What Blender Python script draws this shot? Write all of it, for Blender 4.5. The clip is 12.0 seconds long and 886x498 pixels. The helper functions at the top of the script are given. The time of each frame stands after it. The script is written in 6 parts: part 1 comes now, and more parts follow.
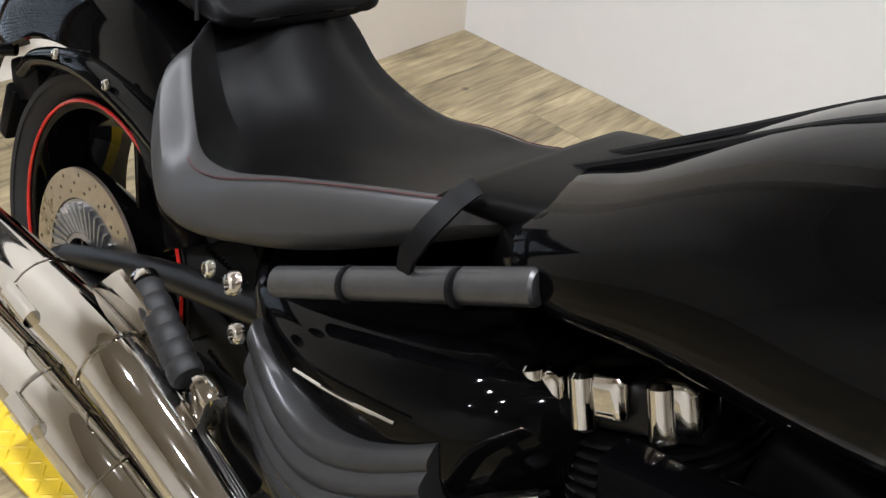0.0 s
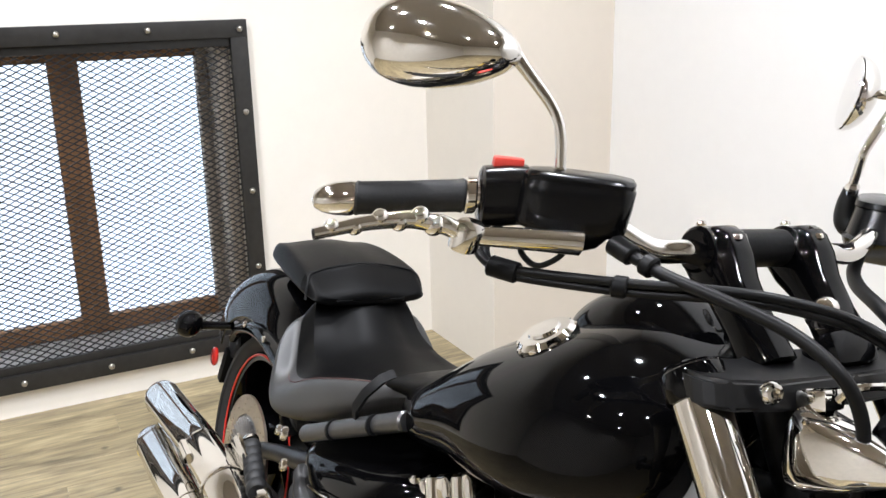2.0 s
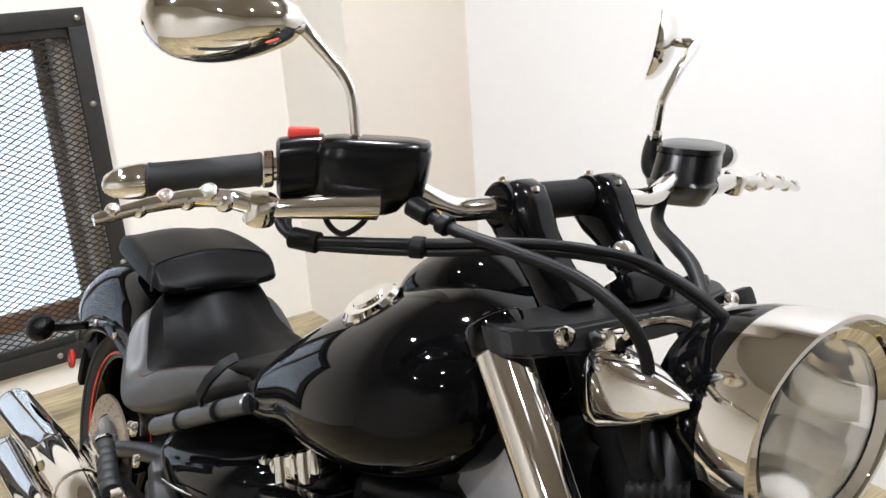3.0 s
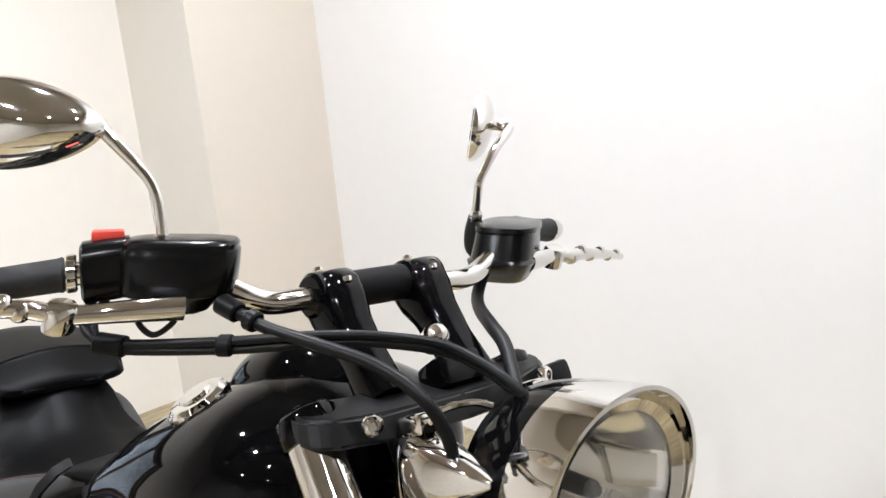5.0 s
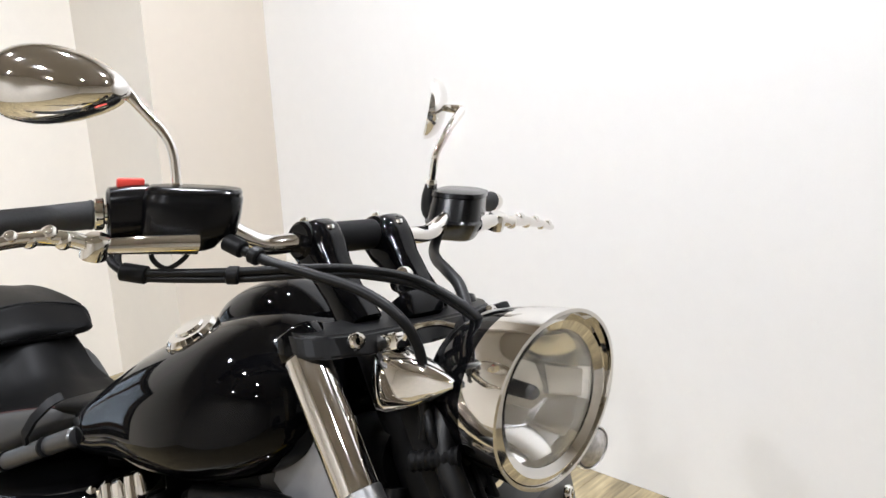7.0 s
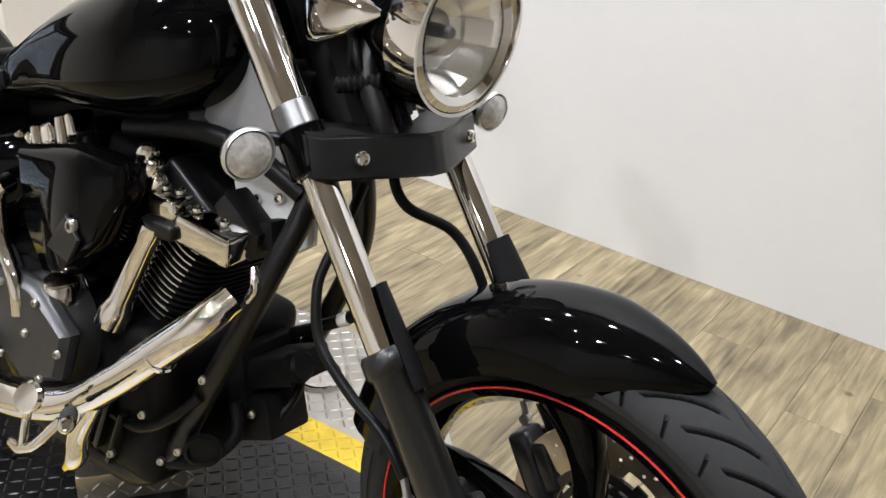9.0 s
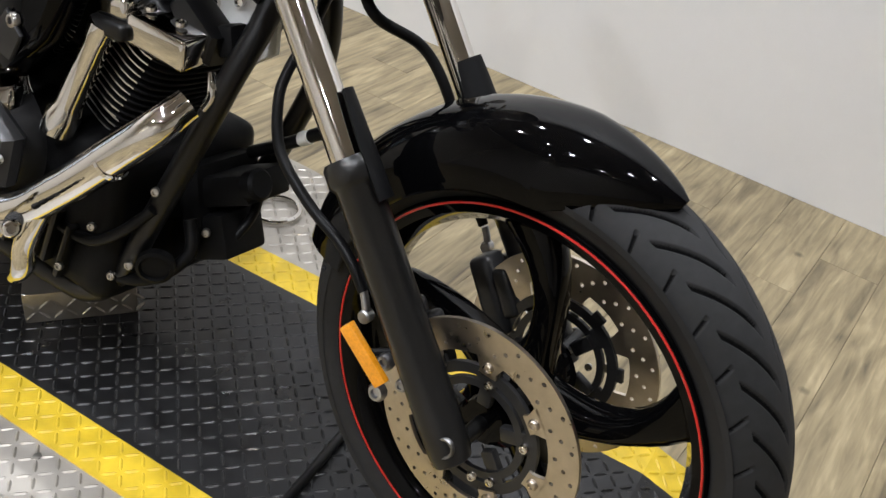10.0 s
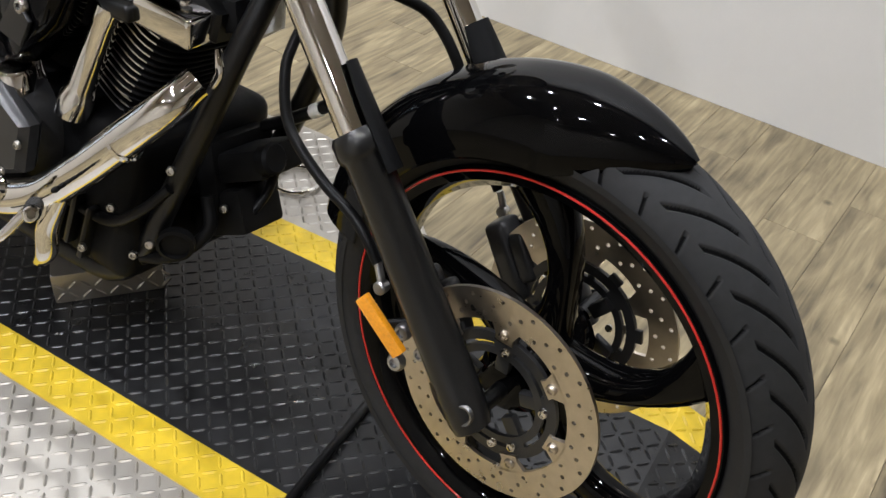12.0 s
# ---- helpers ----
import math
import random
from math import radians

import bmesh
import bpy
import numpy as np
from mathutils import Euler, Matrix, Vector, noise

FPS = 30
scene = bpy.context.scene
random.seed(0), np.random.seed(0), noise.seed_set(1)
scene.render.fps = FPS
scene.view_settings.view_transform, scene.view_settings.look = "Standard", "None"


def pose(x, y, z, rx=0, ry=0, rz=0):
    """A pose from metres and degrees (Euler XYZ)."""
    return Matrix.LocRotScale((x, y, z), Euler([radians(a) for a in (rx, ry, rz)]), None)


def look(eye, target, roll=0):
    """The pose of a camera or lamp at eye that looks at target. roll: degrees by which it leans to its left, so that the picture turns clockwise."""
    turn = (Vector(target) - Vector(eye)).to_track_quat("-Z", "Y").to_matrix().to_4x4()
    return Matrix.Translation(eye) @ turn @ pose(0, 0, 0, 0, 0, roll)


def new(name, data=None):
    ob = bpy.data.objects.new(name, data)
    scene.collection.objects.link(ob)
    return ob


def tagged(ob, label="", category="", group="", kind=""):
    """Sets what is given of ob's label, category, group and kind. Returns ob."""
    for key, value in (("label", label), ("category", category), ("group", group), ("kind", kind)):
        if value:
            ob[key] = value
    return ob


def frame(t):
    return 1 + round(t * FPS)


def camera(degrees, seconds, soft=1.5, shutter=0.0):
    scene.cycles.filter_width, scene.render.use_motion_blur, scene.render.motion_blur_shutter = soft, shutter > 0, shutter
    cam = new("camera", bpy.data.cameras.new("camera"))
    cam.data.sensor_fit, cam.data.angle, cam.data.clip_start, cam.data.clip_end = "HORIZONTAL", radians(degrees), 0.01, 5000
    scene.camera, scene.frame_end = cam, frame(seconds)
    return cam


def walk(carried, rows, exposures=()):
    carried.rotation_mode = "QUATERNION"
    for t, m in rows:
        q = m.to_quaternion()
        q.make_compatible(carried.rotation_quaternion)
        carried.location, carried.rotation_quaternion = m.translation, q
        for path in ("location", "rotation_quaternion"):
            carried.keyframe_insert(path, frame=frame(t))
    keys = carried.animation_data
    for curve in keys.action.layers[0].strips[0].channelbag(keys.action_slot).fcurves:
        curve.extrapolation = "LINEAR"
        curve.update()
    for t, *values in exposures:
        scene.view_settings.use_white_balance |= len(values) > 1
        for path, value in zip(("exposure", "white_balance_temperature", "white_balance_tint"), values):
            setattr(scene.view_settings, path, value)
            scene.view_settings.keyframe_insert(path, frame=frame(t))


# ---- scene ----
cam = camera(52.7, 12.0)
PATH = [
    (0, (-0.176, -0.49, 1.256), (-1.252, 0.67, 0.033), 4.8),
    (0.5, (-0.056, -0.604, 1.279), (-1.47, 0.403, 0.284), 1.3),
    (1, (0.195, -0.699, 1.356), (-1.303, 0.316, 0.504), -0.9),
    (1.5, (0.445, -0.629, 1.402), (-1.208, 0.298, 0.765), -0.3),
    (2, (0.619, -0.541, 1.428), (-1.085, 0.342, 0.865), -1.2),
    (2.5, (0.649, -0.484, 1.422), (-1.0, 0.49, 0.846), -2.3),
    (3, (0.674, -0.456, 1.414), (-0.899, 0.61, 0.792), -4.1),
    (3.5, (0.703, -0.431, 1.42), (-0.814, 0.739, 0.845), -4.3),
    (5.5, (0.746, -0.39, 1.436), (-0.692, 0.909, 0.942), -5.4),
    (6, (0.759, -0.394, 1.426), (-0.667, 0.92, 0.934), -5.3),
    (6.5, (0.794, -0.437, 1.421), (-0.613, 0.894, 0.921), -4.7),
    (7, (0.854, -0.583, 1.435), (-0.47, 0.825, 0.923), -2.6),
    (7.5, (0.898, -0.702, 1.389), (-0.334, 0.752, 0.781), -1.4),
    (7.7, (0.908, -0.722, 1.372), (-0.266, 0.741, 0.678), -0.8),
    (9.3, (0.956, -0.765, 1.273), (-0.047, 0.656, 0.286), 5.5),
    (9.5, (0.952, -0.77, 1.254), (-0.018, 0.642, 0.222), 6.6),
    (10, (0.949, -0.769, 1.213), (0.113, 0.623, 0.046), 9.2),
    (10.5, (0.949, -0.774, 1.183), (0.231, 0.606, -0.074), 10.5),
    (11, (0.957, -0.765, 1.162), (0.306, 0.581, -0.167), 10.8),
    (11.5, (0.966, -0.766, 1.15), (0.326, 0.546, -0.217), 11.3),
    (12, (0.964, -0.747, 1.225), (0.107, 0.559, -0.023), 5.5),
]
walk(cam, [(t, look(eye, target, roll)) for t, eye, target, roll in PATH],
     [(0, -0.35), (0.5, -0.1), (1.5, 0.0), (2.5, 0.0), (6, -0.05), (7.5, -0.08), (9.5, -0.33), (10.5, -0.58), (12, -0.55)])


# ---- light ----
world = bpy.data.worlds.new("world")
scene.world = world
world.use_nodes = True
world.node_tree.nodes["Background"].inputs[0].default_value = (0.75, 0.85, 1.0, 1)
world.node_tree.nodes["Background"].inputs[1].default_value = 0.4


# ---- materials ----
def nodes_of(m):
    m.use_nodes = True
    nt = m.node_tree
    return nt, nt.nodes, nt.links, nt.nodes["Principled BSDF"]


def material(name, base, rough=0.5, metal=0.0, coat=0.0, grain=60.0, vary=0.12, bump=0.0, rvary=0.1, stretch=(1, 1, 1), spec=0.5):
    """A surface with variation at two scales in colour and roughness, and a fine relief."""
    m = bpy.data.materials.new(name)
    nt, N, L, p = nodes_of(m)
    tc = N.new("ShaderNodeTexCoord")
    mp = N.new("ShaderNodeMapping")
    mp.inputs["Scale"].default_value = stretch
    L.new(tc.outputs["Object"], mp.inputs["Vector"])
    fine = N.new("ShaderNodeTexNoise")
    fine.inputs["Scale"].default_value, fine.inputs["Detail"].default_value = grain, 6
    broad = N.new("ShaderNodeTexNoise")
    broad.inputs["Scale"].default_value, broad.inputs["Detail"].default_value = grain / 11, 3
    for n in (fine, broad):
        L.new(mp.outputs["Vector"], n.inputs["Vector"])
    add = N.new("ShaderNodeMath")
    add.operation = "ADD"
    L.new(fine.outputs["Fac"], add.inputs[0])
    L.new(broad.outputs["Fac"], add.inputs[1])
    ramp = N.new("ShaderNodeMapRange")
    ramp.inputs["From Min"].default_value, ramp.inputs["From Max"].default_value = 0.6, 1.4
    L.new(add.outputs[0], ramp.inputs["Value"])
    mix = N.new("ShaderNodeMix")
    mix.data_type = "RGBA"
    mix.inputs["A"].default_value = (*[c * (1 - vary) for c in base], 1)
    mix.inputs["B"].default_value = (*[min(1, c * (1 + vary)) for c in base], 1)
    L.new(ramp.outputs["Result"], mix.inputs["Factor"])
    L.new(mix.outputs["Result"], p.inputs["Base Color"])
    rr = N.new("ShaderNodeMapRange")
    rr.inputs["To Min"].default_value, rr.inputs["To Max"].default_value = max(0.01, rough * (1 - rvary)), min(1, rough * (1 + rvary))
    L.new(ramp.outputs["Result"], rr.inputs["Value"])
    L.new(rr.outputs["Result"], p.inputs["Roughness"])
    p.inputs["Metallic"].default_value = metal
    p.inputs["Coat Weight"].default_value = coat
    p.inputs["Coat Roughness"].default_value = 0.02
    p.inputs["Specular IOR Level"].default_value = spec
    if bump:
        b = N.new("ShaderNodeBump")
        b.inputs["Strength"].default_value, b.inputs["Distance"].default_value = bump, 0.002
        L.new(fine.outputs["Fac"], b.inputs["Height"])
        L.new(b.outputs["Normal"], p.inputs["Normal"])
    return m


def leather_material(name, base, rough, spec):
    m = material(name, base, rough, grain=40, vary=0.2, rvary=0.06)
    nt, N, L, p = nodes_of(m)
    tc = N.new("ShaderNodeTexCoord")
    v = N.new("ShaderNodeTexVoronoi")
    v.inputs["Scale"].default_value = 700
    L.new(tc.outputs["Object"], v.inputs["Vector"])
    p.inputs["Specular IOR Level"].default_value = spec
    b = N.new("ShaderNodeBump")
    b.inputs["Strength"].default_value, b.inputs["Distance"].default_value = 0.12, 0.0006
    L.new(v.outputs["Distance"], b.inputs["Height"])
    L.new(b.outputs["Normal"], p.inputs["Normal"])
    return m


def plank_material():
    m = bpy.data.materials.new("vinyl_oak_plank")
    nt, N, L, p = nodes_of(m)
    tc, oi = N.new("ShaderNodeTexCoord"), N.new("ShaderNodeObjectInfo")
    off = N.new("ShaderNodeVectorMath")
    off.operation = "ADD"
    sc = N.new("ShaderNodeVectorMath")
    sc.operation = "SCALE"
    sc.inputs[0].default_value, sc.inputs["Scale"].default_value = (13.0, 29.0, 7.0), 1
    L.new(oi.outputs["Random"], sc.inputs["Scale"])
    L.new(tc.outputs["Object"], off.inputs[0])
    L.new(sc.outputs["Vector"], off.inputs[1])
    mp = N.new("ShaderNodeMapping")
    mp.inputs["Scale"].default_value = (29, 2.4, 1)
    L.new(off.outputs["Vector"], mp.inputs["Vector"])
    grain = N.new("ShaderNodeTexNoise")
    grain.inputs["Scale"].default_value, grain.inputs["Detail"].default_value, grain.inputs["Distortion"].default_value = 2.2, 8, 0.6
    L.new(mp.outputs["Vector"], grain.inputs["Vector"])
    mp2 = N.new("ShaderNodeMapping")
    mp2.inputs["Scale"].default_value = (5.0, 1.7, 1)
    L.new(off.outputs["Vector"], mp2.inputs["Vector"])
    blot = N.new("ShaderNodeTexNoise")
    blot.inputs["Scale"].default_value, blot.inputs["Detail"].default_value, blot.inputs["Distortion"].default_value = 2.0, 4, 1.2
    L.new(mp2.outputs["Vector"], blot.inputs["Vector"])
    ramp = N.new("ShaderNodeValToRGB")
    e = ramp.color_ramp.elements
    e[0].position, e[0].color = 0.31, (0.075, 0.058, 0.035, 1)
    e[1].position, e[1].color = 0.69, (0.45, 0.365, 0.22, 1)
    x = e.new(0.42)
    x.color = (0.18, 0.144, 0.083, 1)
    x = e.new(0.55)
    x.color = (0.285, 0.23, 0.132, 1)
    ad = N.new("ShaderNodeMath")
    ad.operation = "MULTIPLY_ADD"
    L.new(grain.outputs["Fac"], ad.inputs[0])
    ad.inputs[1].default_value = 0.53
    half = N.new("ShaderNodeMath")
    half.operation = "MULTIPLY"
    half.inputs[1].default_value = 0.47
    L.new(blot.outputs["Fac"], half.inputs[0])
    L.new(half.outputs[0], ad.inputs[2])
    tone = N.new("ShaderNodeMath")
    tone.operation = "MULTIPLY_ADD"
    tone.inputs[1].default_value = 0.07
    L.new(oi.outputs["Random"], tone.inputs[0])
    sub = N.new("ShaderNodeMath")
    sub.operation = "ADD"
    L.new(ad.outputs[0], sub.inputs[0])
    sub.inputs[1].default_value = -0.035
    L.new(sub.outputs[0], tone.inputs[2])
    L.new(tone.outputs[0], ramp.inputs["Fac"])
    knot = N.new("ShaderNodeTexVoronoi")
    knot.inputs["Scale"].default_value = 4.5
    L.new(off.outputs["Vector"], knot.inputs["Vector"])
    km = N.new("ShaderNodeMapRange")
    km.inputs["From Min"].default_value, km.inputs["From Max"].default_value = 0.02, 0.07
    km.inputs["To Min"].default_value, km.inputs["To Max"].default_value = 0.35, 1
    L.new(knot.outputs["Distance"], km.inputs["Value"])
    mul = N.new("ShaderNodeVectorMath")
    mul.operation = "SCALE"
    L.new(ramp.outputs["Color"], mul.inputs[0])
    L.new(km.outputs["Result"], mul.inputs["Scale"])
    L.new(mul.outputs["Vector"], p.inputs["Base Color"])
    p.inputs["Roughness"].default_value = 0.42
    b = N.new("ShaderNodeBump")
    b.inputs["Strength"].default_value, b.inputs["Distance"].default_value = 0.25, 0.001
    L.new(grain.outputs["Fac"], b.inputs["Height"])
    L.new(b.outputs["Normal"], p.inputs["Normal"])
    return m


def glass_material(name, color=(1, 1, 1), rough=0.0):
    m = bpy.data.materials.new(name)
    nt, N, L, p = nodes_of(m)
    p.inputs["Base Color"].default_value = (*color, 1)
    p.inputs["Transmission Weight"].default_value = 1
    p.inputs["Roughness"].default_value = rough
    p.inputs["IOR"].default_value = 1.45
    return m


def glow_material(name, color, strength):
    m = bpy.data.materials.new(name)
    nt, N, L, p = nodes_of(m)
    p.inputs["Base Color"].default_value = (*color, 1)
    p.inputs["Emission Color"].default_value = (*color, 1)
    p.inputs["Emission Strength"].default_value = strength
    return m


M_PAINT = material("gloss_black_paint", (0.0014, 0.0014, 0.0016), 0.04, coat=0.0, grain=25, vary=0.2, spec=0.14)
M_SATIN = material("satin_black_enamel", (0.0025, 0.0025, 0.0027), 0.36, grain=80, vary=0.2, bump=0.03, spec=0.36)
M_MATTE = material("matte_black_plastic", (0.004, 0.004, 0.0042), 0.5, grain=120, vary=0.25, bump=0.12, spec=0.1)
M_CHROME = material("chrome_plate", (0.7, 0.68, 0.65), 0.05, metal=1.0, grain=9, vary=0.04, rvary=0.6)
M_STEEL = material("brushed_steel", (0.46, 0.44, 0.41), 0.3, metal=1.0, grain=90, vary=0.12, rvary=0.3)
M_DISC = material("ground_disc_steel", (0.56, 0.5, 0.42), 0.33, metal=1.0, grain=70, vary=0.15, rvary=0.3)
M_FIN = material("polished_fin_edge", (0.66, 0.66, 0.66), 0.34, metal=1.0, grain=60, vary=0.2)
M_VINYL = leather_material("seat_vinyl", (0.0015, 0.0015, 0.0016), 0.42, 0.08)
M_BORDER = leather_material("seat_border_vinyl", (0.024, 0.024, 0.0244), 0.48, 0.55)
M_RUBBER = material("tyre_rubber", (0.021, 0.021, 0.0215), 0.7, grain=90, vary=0.25, bump=0.15, spec=0.22)
# darker rubber for groove bottoms: their shade is put into the colour
M_GROOVE_SHADE = material("tread_groove_shade", (0.004, 0.004, 0.0042), 0.9, grain=90, vary=0.25, spec=0.1)
M_LEG = material("satin_fork_enamel", (0.006, 0.006, 0.0062), 0.3, grain=80, vary=0.2, bump=0.02, spec=0.5)
M_RAIL = material("satin_steel_tube", (0.075, 0.075, 0.076), 0.3, metal=0.7, grain=70, vary=0.2)
M_CASTING = material("gloss_black_casting", (0.002, 0.002, 0.0022), 0.2, grain=60, vary=0.2, bump=0.02, spec=0.24)
M_GRIP = material("grip_rubber", (0.008, 0.008, 0.0083), 0.55, grain=200, vary=0.2, bump=0.2, spec=0.3)
M_HOSE = material("hose_rubber", (0.004, 0.004, 0.0042), 0.4, spec=0.16, grain=120, vary=0.2, bump=0.05)
M_RED = material("red_stripe_paint", (0.55, 0.02, 0.015), 0.3, coat=0.5, grain=50, vary=0.1)
M_SWITCH = material("red_switch_plastic", (0.6, 0.05, 0.035), 0.4, grain=80, vary=0.1)
M_REDLENS = material("red_reflector_plastic", (0.5, 0.015, 0.01), 0.15, coat=0.6, grain=200, vary=0.2)
M_AMBER = material("amber_reflector_plastic", (0.85, 0.32, 0.015), 0.2, coat=0.6, grain=300, vary=0.25)
M_CASE = material("grey_engine_case", (0.035, 0.035, 0.036), 0.34, metal=0.5, grain=60, vary=0.2, bump=0.05)
M_ALU = material("cast_aluminium", (0.42, 0.42, 0.43), 0.36, metal=1.0, grain=120, vary=0.15, bump=0.1)
M_COLLAR = material("grey_collar_metal", (0.2, 0.2, 0.2), 0.38, metal=1.0, grain=120, vary=0.15, bump=0.1)
M_COVER = material("grey_side_panel", (0.3, 0.3, 0.31), 0.45, metal=0.4, grain=60, vary=0.1)
M_LENS = glass_material("clear_lens", (0.98, 0.98, 0.97), 0.02)
M_SMOKE = material("frosted_signal_lens", (0.4, 0.38, 0.36), 0.22, metal=0.25, coat=0.6, grain=110, vary=0.5, bump=0.6)
M_REFL = material("silvered_reflector", (0.9, 0.89, 0.87), 0.16, metal=1.0, grain=12, vary=0.05)
M_MIRROR = material("mirror_glass", (0.9, 0.9, 0.9), 0.01, metal=1.0, grain=5, vary=0.01)
M_STITCH = material("dark_red_stitching", (0.045, 0.008, 0.008), 0.7, grain=300, vary=0.3)
M_WALL = material("white_wall_paint", (0.8, 0.795, 0.785), 0.62, grain=220, vary=0.015, bump=0.04)
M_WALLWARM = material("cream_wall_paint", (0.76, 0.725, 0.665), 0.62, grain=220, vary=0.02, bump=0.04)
# wall paint with the box's east-side shade mixed into the colour
M_BOX_SHADE = material("shaded_box_paint", (0.62, 0.565, 0.49), 0.62, grain=220, vary=0.02, bump=0.04)
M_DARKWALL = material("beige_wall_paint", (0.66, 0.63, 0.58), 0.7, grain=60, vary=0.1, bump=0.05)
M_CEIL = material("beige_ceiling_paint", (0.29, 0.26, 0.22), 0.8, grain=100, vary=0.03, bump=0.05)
M_FLOORBASE = material("floor_joint", (0.15, 0.12, 0.075), 0.8, grain=60, vary=0.2)
M_PLANK = plank_material()
M_FRAME = material("black_window_steel", (0.02, 0.019, 0.018), 0.45, metal=0.3, grain=40, vary=0.4, bump=0.1)
M_MESH = material("black_expanded_steel", (0.03, 0.03, 0.032), 0.5, metal=0.5, grain=90, vary=0.3)
M_JAMB = material("weathered_pale_timber", (0.34, 0.285, 0.225), 0.65, grain=22, vary=0.55, stretch=(6, 6, 0.7), bump=0.3)
M_MULLION = material("orange_brown_timber", (0.24, 0.115, 0.042), 0.6, grain=26, vary=0.4, stretch=(6, 6, 0.6), bump=0.25)
M_SILL = material("grey_stone_sill", (0.32, 0.31, 0.3), 0.7, grain=50, vary=0.25, bump=0.2)
M_PLATE = material("galvanised_tread_plate", (0.4, 0.375, 0.335), 0.52, metal=0.9, grain=30, vary=0.2, rvary=0.35, bump=0.08)
M_BLACKPLATE = material("black_painted_tread", (0.013, 0.013, 0.0135), 0.34, grain=26, vary=0.6, rvary=0.35, bump=0.1, spec=0.45)
M_YELLOWPLATE = material("yellow_painted_tread", (0.62, 0.43, 0.022), 0.42, grain=30, vary=0.32, bump=0.1)
M_DAY = glow_material("daylight_backdrop", (0.74, 0.85, 1.0), 1.5)
M_LAMP = glow_material("lamp_face", (1.0, 0.93, 0.82), 12.0)
M_LABEL = material("yellow_sticker", (0.75, 0.6, 0.05), 0.5, grain=50, vary=0.1)
M_FLAKE = material("pale_worn_wood", (0.55, 0.47, 0.32), 0.7, grain=90, vary=0.25, bump=0.2)
M_TAPE = material("white_tape", (0.7, 0.7, 0.68), 0.6, grain=80, vary=0.1)


# ---- shape tools ----
def vec(*a):
    return Vector(a)


def axis_pose(p0, p1, up=(0, 0, 1)):
    """A pose at p0 whose z points to p1."""
    z = (Vector(p1) - Vector(p0)).normalized()
    x = Vector(up).cross(z)
    if x.length < 1e-4:
        x = Vector((1, 0, 0)).cross(z)
    x.normalize()
    y = z.cross(x)
    return Matrix(((x.x, y.x, z.x, p0[0]), (x.y, y.y, z.y, p0[1]), (x.z, y.z, z.z, p0[2]), (0, 0, 0, 1)))


def skin(bm, rings, caps=True, close=True):
    rows = [[bm.verts.new(p) for p in ring] for ring in rings]
    n = len(rows[0])
    for a, b in zip(rows, rows[1:]):
        for k in range(n if close else n - 1):
            q = (a[k], a[(k + 1) % n], b[(k + 1) % n], b[k])
            bm.faces.new(q)
    if caps:
        bm.faces.new(list(reversed(rows[0])))
        bm.faces.new(rows[-1])
    return rows


def lathe(bm, profile, m=Matrix(), seg=32, caps=True):
    """profile: (radius, height) pairs, turned about z of m."""
    rings = [[m @ vec(max(r, 1e-4) * math.cos(2 * math.pi * k / seg), max(r, 1e-4) * math.sin(2 * math.pi * k / seg), h) for k in range(seg)] for r, h in profile]
    skin(bm, rings, caps)


def rod(bm, p0, p1, r, r1=None, seg=20, bev=0.0):
    d = (Vector(p1) - Vector(p0)).length
    r1 = r if r1 is None else r1
    prof = [(r, 0), (r1, d)]
    if bev:
        prof = [(r - bev, 0), (r, bev), (r1, d - bev), (r1 - bev, d)]
    lathe(bm, prof, axis_pose(p0, p1), seg)


def smooth_path(pts, n=6):
    pts = [Vector(p) for p in pts]
    if len(pts) < 3:
        return pts
    out = []
    ext = [2 * pts[0] - pts[1]] + pts + [2 * pts[-1] - pts[-2]]
    for a, b, c, d in zip(ext, ext[1:], ext[2:], ext[3:]):
        for k in range(n):
            t = k / n
            out.append(0.5 * (2 * b + (c - a) * t + (2 * a - 5 * b + 4 * c - d) * t * t + (3 * b - a - 3 * c + d) * t ** 3))
    out.append(pts[-1])
    return out


def tube(bm, pts, r, seg=14, n=6, caps=True):
    """A round tube along a smooth path; r: one radius or one for each given point."""
    path = smooth_path(pts, n)
    rs = r if isinstance(r, (list, tuple)) else [r] * len(pts)
    rings, side = [], None
    for i, p in enumerate(path):
        t = (path[min(i + 1, len(path) - 1)] - path[max(i - 1, 0)]).normalized()
        if side is None:
            side = t.cross(Vector((0, 0, 1)) if abs(t.z) < 0.9 else Vector((0, 1, 0))).normalized()
        side = (side - t * side.dot(t)).normalized()
        other = t.cross(side)
        f = i / max(1, len(path) - 1) * (len(rs) - 1)
        k = min(int(f), len(rs) - 2) if len(rs) > 1 else 0
        rad = rs[k] + (rs[min(k + 1, len(rs) - 1)] - rs[k]) * (f - k)
        rings.append([p + side * rad * math.cos(2 * math.pi * j / seg) + other * rad * math.sin(2 * math.pi * j / seg) for j in range(seg)])
    skin(bm, rings, caps)


def block(bm, m, sx, sy, sz, bev=0.004, seg=2):
    made = bmesh.ops.create_cube(bm, size=1, matrix=m @ Matrix.Diagonal((sx, sy, sz, 1)))
    if bev:
        edges = list({e for v in made["verts"] for e in v.link_edges})
        bmesh.ops.bevel(bm, geom=edges, offset=bev, segments=seg, profile=0.6, affect="EDGES")


